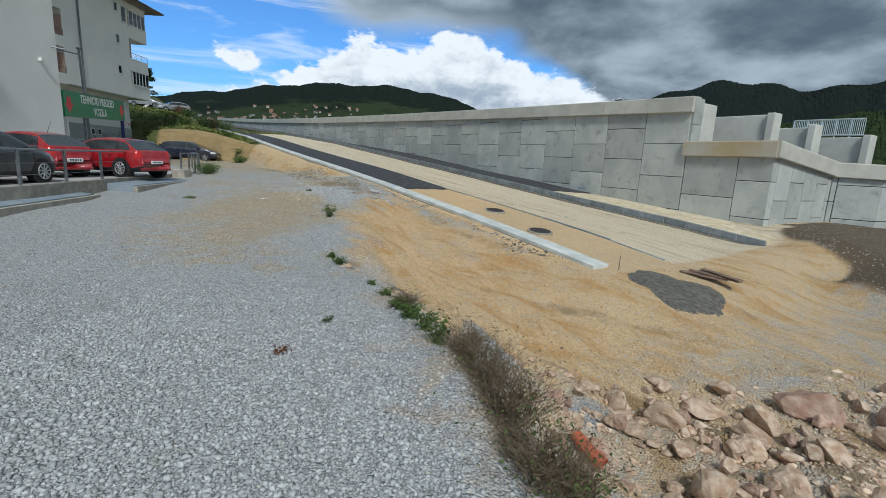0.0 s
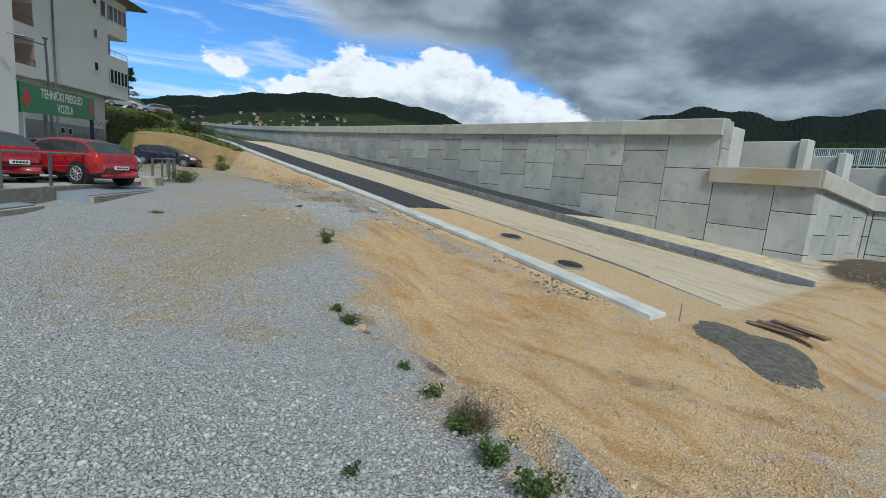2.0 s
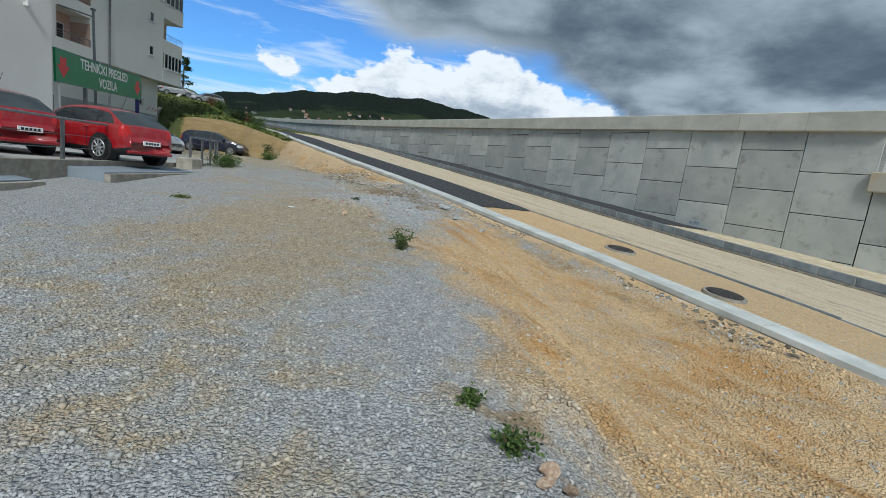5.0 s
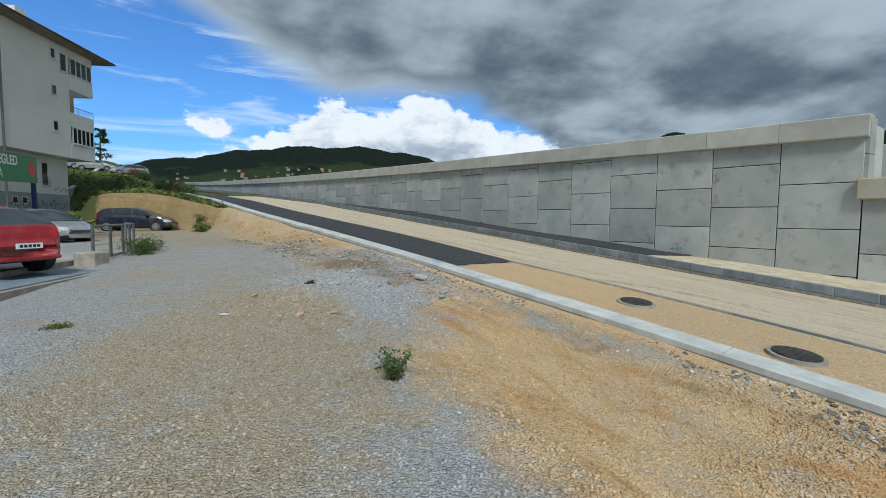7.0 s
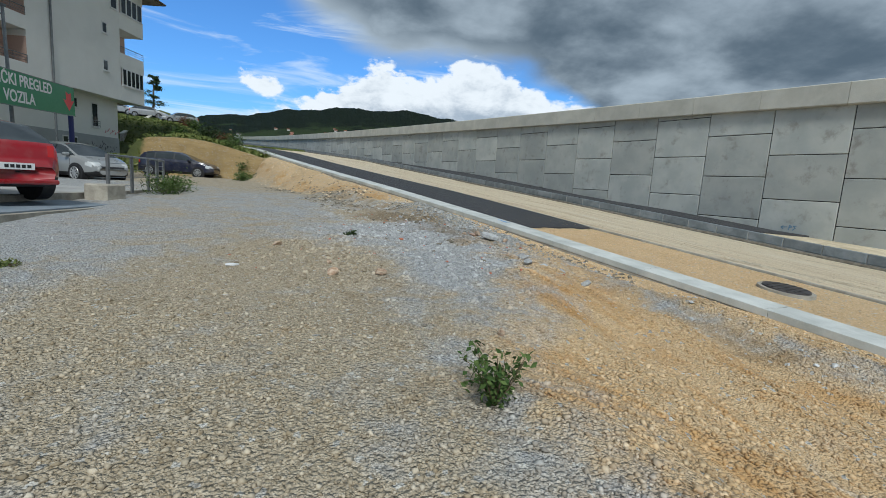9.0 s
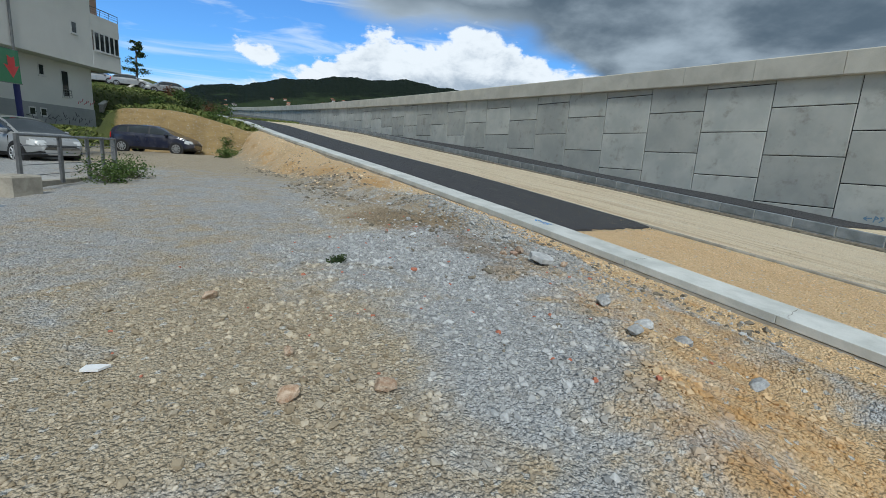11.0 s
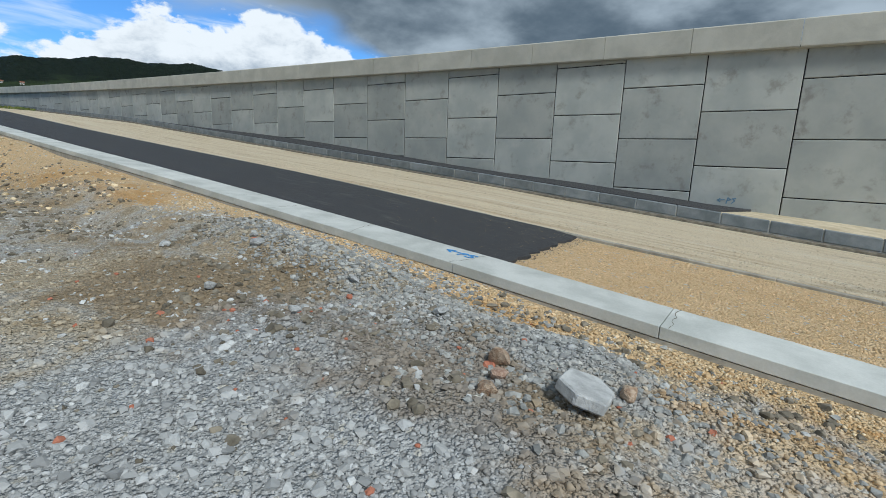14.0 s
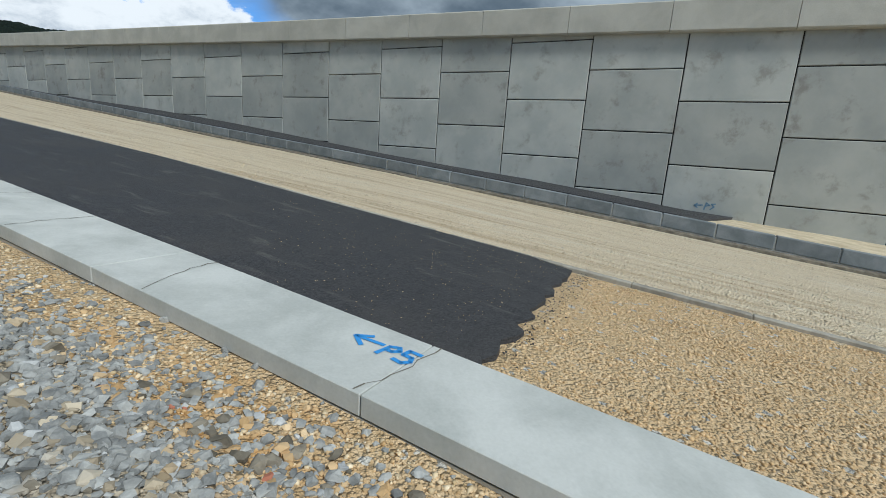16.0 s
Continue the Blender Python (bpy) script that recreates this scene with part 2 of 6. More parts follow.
def ground_material(name="ground", loose=False):
    """The yard's ground; loose gives the same stone as single pieces."""
    m, w = material(name)
    co = w.n("ShaderNodeTexCoord").outputs["Object"]

    def zone(name):
        return w.n("ShaderNodeAttribute", attribute_name=name).outputs["Fac"]

    n_big, n_mid, n_fine = w.noise(co, 0.45, 6.0, 0.6, 0.4), w.noise(co, 2.2, 6.0, 0.62, 0.5), w.noise(co, 22.0, 4.45, 0.6)
    cells = w.n("ShaderNodeTexVoronoi", {"Vector": co, "Scale": 38.0, "Randomness": 1.0})
    small = w.n("ShaderNodeTexVoronoi", {"Vector": co, "Scale": 75.0, "Randomness": 1.0})
    cv = w.n("ShaderNodeSeparateColor", {0: cells.outputs["Color"]}).outputs
    sv = w.n("ShaderNodeSeparateColor", {0: small.outputs["Color"]}).outputs
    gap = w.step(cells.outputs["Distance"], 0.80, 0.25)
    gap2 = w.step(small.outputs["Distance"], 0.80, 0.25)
    tone = w.m("ADD", w.m("MULTIPLY", cv[0], 0.55), w.m("MULTIPLY", sv[1], 0.45))
    if loose:
        tone = w.n("ShaderNodeNewGeometry").outputs["Random Per Island"]
    grey = w.mix(tone, *(((0.32, 0.325, 0.325), (0.60, 0.605, 0.60)) if loose else ((0.27, 0.275, 0.275), (0.63, 0.635, 0.635))))
    grey = w.mix(w.m("MULTIPLY", w.step(n_mid, 0.5, 0.75), 0.25), grey, (0.30, 0.275, 0.235))
    tan = w.mix(tone, (0.32, 0.255, 0.165), (0.64, 0.55, 0.41))
    drag = w.n("ShaderNodeMapping", {"Vector": w.n("ShaderNodeMapping", {"Vector": co, "Rotation": (0.0, 0.0, -AZ - 0.25)}).outputs[0], "Scale": (1.7, 0.55, 1.0)}).outputs[0]
    orange = w.mix(w.m("ADD", w.m("MULTIPLY", tone, 0.75), w.m("MULTIPLY", n_mid, 0.25)), (0.52, 0.345, 0.165), (0.86, 0.66, 0.415))
    cream = w.mix(w.m("ADD", w.m("MULTIPLY", sv[0], 0.55), w.m("MULTIPLY", n_mid, 0.45)), (0.66, 0.53, 0.35), (0.88, 0.77, 0.58))
    bare = w.m("SUBTRACT", 1.0, w.m("MULTIPLY", w.step(zone("orange"), 1.0, 1.3), 0.85))
    orange = w.mix(w.m("MULTIPLY", bare, w.m("MULTIPLY", w.step(w.noise(drag, 1.0, 8.0, 0.66, 0.5), 0.44, 0.66), 0.80)), orange, (0.56, 0.31, 0.10))
    along = w.n("ShaderNodeMapping", {"Vector": w.n("ShaderNodeMapping", {"Vector": co, "Rotation": (0.0, 0.0, -AZ)}).outputs[0], "Scale": (5.5, 0.22, 1.0)}).outputs[0]
    track = w.noise(along, 1.0, 6.0, 0.65, 0.1)
    cream = w.mix(w.m("MULTIPLY", w.step(track, 0.48, 0.66), 0.62), cream, (0.50, 0.36, 0.21))
    cream = w.mix(w.m("MULTIPLY", w.step(track, 0.46, 0.30), 0.5), cream, (0.80, 0.75, 0.64))
    soil = w.mix(n_fine, (0.075, 0.052, 0.03), (0.20, 0.15, 0.095))
    clay = w.mix(w.noise(w.n("ShaderNodeMapping", {"Vector": co, "Scale": (0.6, 0.6, 3.0)}).outputs[0], 1.6, 9.0, 0.72, 0.5), (0.19, 0.12, 0.045), (0.62, 0.45, 0.21))
    grass = w.mix(w.noise(co, 1.1, 8.0, 0.65, 0.4), (0.035, 0.06, 0.014), (0.16, 0.175, 0.05))
    wob = w.m("MULTIPLY", w.m("SUBTRACT", w.m("ADD", w.m("MULTIPLY", n_mid, 0.6), w.m("MULTIPLY", n_big, 0.4)), 0.5), 1.5)

    def f(name, k=1.0, soft=0.14):
        return w.step(w.m("ADD", zone(name), w.m("MULTIPLY", wob, k)), 0.5 - soft, 0.5 + soft)

    col = w.mix(f("tan", 1.6, 0.30), grey, tan)
    col = w.mix(f("orange", 1.35, 0.38), col, orange)
    col = w.mix(f("cream", 0.15), col, cream)
    col = w.mix(w.m("MULTIPLY", f("damp", 1.4, 0.22), 0.62), col, (0.23, 0.16, 0.085))
    col = w.mix(f("soil", 0.3), col, soil)
    col = w.mix(f("clay", 0.25), col, clay)
    col = w.mix(f("grass", 0.5), col, grass)
    if loose:
        shade = w.m("ADD", 0.71, w.m("MULTIPLY", w.m("FRACT", w.m("MULTIPLY", tone, 37.0)), 0.26))
        shade = w.m("ADD", shade, w.m("MULTIPLY", w.step(zone("orange"), 0.9, 1.3), 0.14))
        col = w.n("ShaderNodeHueSaturation", {"Color": col, "Value": shade}).outputs[0]
        finish(w, col, 0.9, 0.0, n_fine, 0.4, 0.01)
        return m
    bent = w.n("ShaderNodeTexNoise", {"Vector": co, "Scale": 28.0, "Detail": 2.0}).outputs["Color"]
    bent = w.n("ShaderNodeVectorMath", {0: bent, 1: (0.05, 0.05, 0.05)}, operation="MULTIPLY").outputs[0]
    bent = w.n("ShaderNodeVectorMath", {0: co, 1: bent}, operation="ADD").outputs[0]
    chip = w.n("ShaderNodeTexVoronoi", {"Vector": bent, "Scale": 15.0, "Randomness": 1.0})
    ch = w.n("ShaderNodeSeparateColor", {0: chip.outputs["Color"]}).outputs
    spot = w.m("MULTIPLY", w.step(chip.outputs["Distance"], 0.40, 0.30), w.m("SUBTRACT", 1.0, w.step(zone("grass"), 0.2, 0.6)))
    spot = w.m("MULTIPLY", spot, w.m("SUBTRACT", 1.0, w.m("MULTIPLY", w.step(zone("cream"), 0.3, 0.7), 0.85)))
    col = w.mix(w.m("MULTIPLY", spot, w.step(ch[0], 0.72, 0.80)), col, w.mix(ch[1], (0.42, 0.40, 0.36), (0.70, 0.67, 0.60)))
    col = w.mix(w.m("MULTIPLY", w.m("MULTIPLY", spot, w.step(ch[0], 0.20, 0.14)), 0.30), col, (0.16, 0.135, 0.10))
    # shade between pebbles painted in: colour darkens from cell middle to rim
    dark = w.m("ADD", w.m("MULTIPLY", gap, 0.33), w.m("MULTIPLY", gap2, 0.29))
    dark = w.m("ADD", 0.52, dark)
    # weaker painted gap shade on the cream and orange ground
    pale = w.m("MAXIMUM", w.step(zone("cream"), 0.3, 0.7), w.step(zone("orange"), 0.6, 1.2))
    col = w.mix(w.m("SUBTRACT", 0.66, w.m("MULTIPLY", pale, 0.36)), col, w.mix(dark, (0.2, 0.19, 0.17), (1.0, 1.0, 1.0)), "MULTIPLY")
    high = w.m("ADD", w.m("ADD", w.m("MULTIPLY", gap, 0.7), w.m("MULTIPLY", gap2, 0.35)), w.m("MULTIPLY", n_fine, 0.5))
    finish(w, col, 0.9, 0.0, w.m("ADD", high, w.m("MULTIPLY", n_mid, 0.8)), 0.9, 0.025)
    return m


def asphalt_material():
    m, w = material("asphalt")
    co = w.n("ShaderNodeTexCoord").outputs["Object"]
    grit = w.n("ShaderNodeTexVoronoi", {"Vector": co, "Scale": 95.0})
    g = w.n("ShaderNodeSeparateColor", {0: grit.outputs["Color"]}).outputs[0]
    patch = w.noise(co, 1.3, 6.0, 0.62, 0.5)
    scuff = w.noise(w.n("ShaderNodeMapping", {"Vector": w.n("ShaderNodeMapping", {"Vector": co, "Rotation": (0.0, 0.0, -AZ)}).outputs[0], "Scale": (6.0, 1.2, 1.0)}).outputs[0], 1.1, 6.0, 0.7, 0.4)
    col = w.mix(g, (0.022, 0.022, 0.025), (0.072, 0.072, 0.076))
    col = w.mix(w.m("MULTIPLY", w.step(patch, 0.42, 0.7), 0.5), col, (0.075, 0.072, 0.07))
    col = w.mix(w.m("MULTIPLY", w.step(scuff, 0.54, 0.74), 0.6), col, (0.17, 0.16, 0.145))
    finish(w, col, w.m("ADD", 0.62, w.m("MULTIPLY", patch, 0.3)), 0.0, w.step(grit.outputs["Distance"], 0.7, 0.25), 0.7, 0.012)
    return m


def glass_material():
    m, w = material("window_glass")
    n = w.noise(w.n("ShaderNodeTexCoord").outputs["Object"], 2.0)
    finish(w, w.mix(n, (0.012, 0.015, 0.018), (0.05, 0.06, 0.065)), 0.06, 0.0, Specular_IOR_Level=0.8)
    return m


def paint(name, c):
    m, w = material(name)
    n = w.noise(w.n("ShaderNodeTexCoord").outputs["Object"], 3.0, 5.0)
    dust = w.mix(w.m("MULTIPLY", w.step(n, 0.45, 0.8), 0.18), c, (0.35, 0.32, 0.28))
    finish(w, dust, w.m("ADD", 0.22, w.m("MULTIPLY", n, 0.15)), 0.0, Coat_Weight=0.6, Coat_Roughness=0.08)
    return m


def leaf_material(name, a, b):
    m, w = material(name)
    g = w.n("ShaderNodeNewGeometry").outputs["Random Per Island"]
    finish(w, w.mix(g, a, b), 0.7, 0.0, Specular_IOR_Level=0.2)
    return m


def forest_material(name, a, b, c):
    m, w = material(name)
    co = w.n("ShaderNodeTexCoord").outputs["Object"]
    n1, n2 = w.noise(co, 0.012, 6.0, 0.6, 0.3), w.noise(co, 0.12, 6.0, 0.7)
    col = w.mix(w.step(n2, 0.3, 0.72), a, b)
    low = w.n("ShaderNodeAttribute", attribute_name="field").outputs["Fac"]
    col = w.mix(w.step(w.m("ADD", low, w.m("MULTIPLY", w.m("SUBTRACT", n1, 0.5), 1.6)), 0.45, 0.62), col, w.mix(n2, c, tuple(v * 1.9 for v in c)))
    finish(w, col, 0.95, 0.0, n2, 1.0, 6.0, Specular_IOR_Level=0.1)
    return m


M_GROUND = ground_material()
M_STONE = ground_material("loose_stone", True)
M_PANEL = panel_concrete()
M_CAP = surface("cap_concrete", (0.40, 0.385, 0.33), (0.52, 0.50, 0.43), 1.1, 50, 0.8, vary=0.04)
M_CAP_STAINED = surface("stained_concrete", (0.44, 0.42, 0.36), (0.40, 0.30, 0.16), 0.45, 50, 0.8, vary=0.03)
M_BLOCK = surface("block_concrete", (0.47, 0.46, 0.41), (0.58, 0.57, 0.51), 1.0, 45, 0.8, vary=0.04)
M_JOINT = plain("joint_shadow_gap", (0.03, 0.03, 0.03), 0.9)
M_CRACK = plain("crack_dirt", (0.17, 0.155, 0.125), 0.95)
M_KERB = surface("kerb_concrete", (0.43, 0.445, 0.42), (0.60, 0.61, 0.58), 2.0, 60, 0.85, vary=0.05, bump=0.2)
M_FOOT = surface("kerb_footing", (0.25, 0.23, 0.19), (0.40, 0.37, 0.31), 4.0, 30, 0.9, bump=0.6)
M_GRANITE = surface("dark_kerb_stone", (0.13, 0.15, 0.16), (0.22, 0.24, 0.25), 3.0, 90, 0.7, vary=0.14)
M_ASPHALT = asphalt_material()
M_IRON = surface("cast_iron", (0.05, 0.045, 0.045), (0.11, 0.10, 0.095), 8, 60, 0.6, 0.6)
M_STEEL = surface("grey_steel", (0.16, 0.17, 0.18), (0.24, 0.25, 0.26), 5, 40, 0.5, 0.5)
M_GALV = surface("galvanised_steel", (0.50, 0.55, 0.55), (0.62, 0.67, 0.66), 5, 40, 0.4, 0.6)
M_RENDER = surface("pale_render", (0.76, 0.75, 0.72), (0.83, 0.82, 0.79), 0.35, 35, 0.9, vary=0.02, bump=0.1)
M_RENDER_LOW = surface("grey_plinth_render", (0.33, 0.34, 0.35), (0.42, 0.43, 0.435), 0.6, 30, 0.9, vary=0.02, bump=0.15)
M_PINK = surface("pink_render", (0.50, 0.34, 0.28), (0.57, 0.40, 0.33), 0.6, 30, 0.9)
M_ROOF = surface("roof_sheet", (0.10, 0.085, 0.08), (0.17, 0.14, 0.13), 1.0, 20, 0.7)
M_SOFFIT = surface("soffit_boards", (0.20, 0.17, 0.15), (0.28, 0.24, 0.21), 2, 30, 0.8)
M_GLASS = glass_material()
M_FRAME = plain("white_frame", (0.74, 0.74, 0.73), 0.45)
M_DARKDOOR = plain("dark_door", (0.06, 0.065, 0.07), 0.4)
M_GREEN = plain("sign_green", (0.012, 0.23, 0.085), 0.4)
M_WHITE = plain("white_paint", (0.85, 0.85, 0.85), 0.5)
M_RED = plain("sign_red", (0.70, 0.03, 0.03), 0.45)
M_BLUE = plain("blue_post", (0.02, 0.03, 0.16), 0.4)
M_SPRAY = plain("blue_spray_paint", (0.05, 0.30, 0.72), 0.7)
M_OLDSPRAY = plain("faded_blue_spray", (0.17, 0.29, 0.40), 0.8)
M_DARKSPRAY = plain("dark_spray_paint", (0.10, 0.10, 0.13), 0.7)
M_PINKSPRAY = plain("pink_spray_paint", (0.65, 0.20, 0.22), 0.7)
M_PAD = surface("blue_grey_plate", (0.17, 0.21, 0.25), (0.25, 0.29, 0.33), 1.5, 40, 0.6)
M_LOT = surface("lot_concrete", (0.30, 0.295, 0.28), (0.44, 0.435, 0.42), 0.8, 30, 0.85)
M_ROCK = surface("limestone", (0.36, 0.225, 0.14), (0.61, 0.48, 0.36), 4.0, 45, 0.9, bump=0.7, vary=0.2, dist=0.03)
M_ROCK_RED = surface("reddish_stone", (0.33, 0.19, 0.13), (0.55, 0.40, 0.31), 4.0, 45, 0.9, bump=0.7, vary=0.2, dist=0.03)
M_ROCK_GREY = surface("grey_rubble", (0.31, 0.315, 0.315), (0.52, 0.525, 0.52), 5.0, 45, 0.9, bump=0.6, vary=0.18, dist=0.02)
M_BRICKBIT = surface("brick_red", (0.36, 0.12, 0.07), (0.48, 0.19, 0.12), 6.0, 45, 0.9, bump=0.5)
M_PEB_GREY = surface("grey_gravel", (0.19, 0.195, 0.19), (0.40, 0.40, 0.38), 14.0, 90, 0.9, vary=0.26, island=True)
M_PEB_ORANGE = surface("orange_gravel", (0.52, 0.385, 0.21), (0.76, 0.63, 0.44), 14.0, 90, 0.9, vary=0.3, island=True)
M_CLOD = surface("damp_clod", (0.11, 0.095, 0.07), (0.25, 0.22, 0.17), 8.0, 50, 0.95, vary=0.3, island=True)
M_PIPE = plain("orange_plastic", (0.42, 0.10, 0.045), 0.45)
M_WOOD = surface("weathered_wood", (0.10, 0.065, 0.045), (0.22, 0.15, 0.105), 6.0, 50, 0.85, vary=0.2)
M_BARK = surface("bark", (0.06, 0.05, 0.04), (0.14, 0.115, 0.09), 6.0, 40, 0.9)
M_TWIG = leaf_material("dry_twigs", (0.07, 0.05, 0.03), (0.20, 0.15, 0.095))
M_LEAF = leaf_material("green_leaves", (0.03, 0.065, 0.015), (0.11, 0.16, 0.045))
M_PINE = leaf_material("pine_needles", (0.02, 0.04, 0.015), (0.06, 0.085, 0.03))
M_RUST = leaf_material("russet_leaves", (0.075, 0.03, 0.018), (0.17, 0.075, 0.035))
M_GRASS = leaf_material("grass_blades", (0.05, 0.085, 0.018), (0.20, 0.22, 0.07))
M_TYRE = plain("tyre_rubber", (0.015, 0.015, 0.016), 0.85)
M_RIM = plain("alloy_rim", (0.50, 0.51, 0.52), 0.35, 0.7)
M_TRIM = plain("black_trim", (0.02, 0.02, 0.022), 0.6)
M_TAIL = plain("tail_light", (0.50, 0.02, 0.02), 0.2)
M_HEAD = plain("head_light", (0.55, 0.57, 0.58), 0.1)
M_CARGLASS = M_GLASS


# ---- building blocks ----
def mesh_from(name, verts, faces, mat=None, smooth=False):
    me = bpy.data.meshes.new(name)
    me.from_pydata(verts, [], faces)
    if mat:
        me.materials.append(mat)
    if smooth:
        me.shade_smooth()
    return me


def part(name, bm, mat, parent=None, label="", smooth=False):
    """Links a bmesh as one mesh object under a thing or a part."""
    me = bpy.data.meshes.new(name)
    bm.to_mesh(me)
    bm.free()
    me.materials.append(mat)
    if smooth:
        me.shade_smooth()
    ob = new(name, me)
    ob.parent = parent
    return tagged(ob, label)


def thing(name, m, label, category, group="", kind=""):
    ob = new(name)
    ob.matrix_world = m
    return tagged(ob, label, category, group, kind)


def box(bm, x0, x1, y0, y1, z0, z1, bevel=0.0):
    """A box between two corners, with bevelled edges."""
    r = bmesh.ops.create_cube(bm, size=1, matrix=Matrix.LocRotScale(((x0 + x1) / 2, (y0 + y1) / 2, (z0 + z1) / 2), None, (abs(x1 - x0), abs(y1 - y0), abs(z1 - z0))))
    if bevel:
        es = list({e for v in r["verts"] for e in v.link_edges})
        bmesh.ops.bevel(bm, geom=es, offset=bevel, segments=1, affect="EDGES")
    return bm


def boxed(*a, bevel=0.0):
    return box(bmesh.new(), *a, bevel=bevel)


def rod(bm, a, b, r0, r1=None, n=8):
    """A tapered round bar from a to b."""
    a, b = Vector(a), Vector(b)
    m = Matrix.Translation((a + b) / 2) @ (b - a).to_track_quat("Z", "Y").to_matrix().to_4x4()
    bmesh.ops.create_cone(bm, cap_ends=True, segments=n, radius1=r0, radius2=r0 if r1 is None else r1, depth=(b - a).length, matrix=m)
    return bm


def rodded(*a, **k):
    return rod(bmesh.new(), *a, **k)


def prism(bm, rings):
    """Skins closed rings of equal length, with both ends capped."""
    rows = [[bm.verts.new(p) for p in r] for r in rings]
    n = len(rows[0])
    for a, b in zip(rows, rows[1:]):
        for i in range(n):
            bm.faces.new((a[i], a[(i + 1) % n], b[(i + 1) % n], b[i]))
    bm.faces.new(rows[0][::-1]), bm.faces.new(rows[-1])
    bmesh.ops.recalc_face_normals(bm, faces=bm.faces[:])
    return bm


def strip_piece(s0, s1, inner, outer, lift, depth, bevel=0.0, fz=road_z):
    """A slab that follows the road from s0 to s1, between two offsets from the wall."""
    def ring(s, g):
        di, do = float(inner(s)), float(outer(s))
        return [plan(s + g, di, fz(s, di) + lift), plan(s + g, do, fz(s, do) + lift), plan(s + g, do, fz(s, do) + lift - depth), plan(s + g, di, fz(s, di) + lift - depth)]
    bm = prism(bmesh.new(), [ring(s0, 0.003), ring(s1, -0.003)])
    if bevel:
        bmesh.ops.bevel(bm, geom=bm.edges[:], offset=bevel, segments=1, affect="EDGES")
    return bm


def lettering(name, body, size, m, mat, parent=None, label=""):
    cu = bpy.data.curves.new(name, "FONT")
    cu.body, cu.size, cu.align_x, cu.align_y, cu.extrude, cu.offset = body, size, "CENTER", "CENTER", 0.004, 0.012
    tmp = bpy.data.objects.new(name, cu)
    me = bpy.data.meshes.new_from_object(tmp)
    bpy.data.objects.remove(tmp)
    me.materials.clear()
    me.materials.append(mat)
    ob = new(name, me)
    ob.parent = parent
    ob.matrix_basis = m
    return tagged(ob, label)


# ---- ground sheet ----
def spaced(lo, hi, step, far_lo, far_hi, grow=1.22):
    a = list(np.arange(lo, hi + 1e-6, step))
    g, v = step, hi
    while v < far_hi:
        g *= grow
        v += g
        a.append(v)
    g, v = step, lo
    while v > far_lo:
        g *= grow
        v -= g
        a.insert(0, v)
    return np.array(a)


def patchy(x, y, k, seed):
    """A soft patchwork between 0 and 1."""
    r = np.random.default_rng(seed)
    v = 0
    for f in (0.5, 0.9, 1.7, 3.1):
        for _ in range(3):
            a, p = r.uniform(0, 6.28, 2)
            v = v + np.sin((x * math.cos(a) + y * math.sin(a)) * f * k + p) / 3.5
    return np.clip(0.5 + v * 0.35, 0, 1)


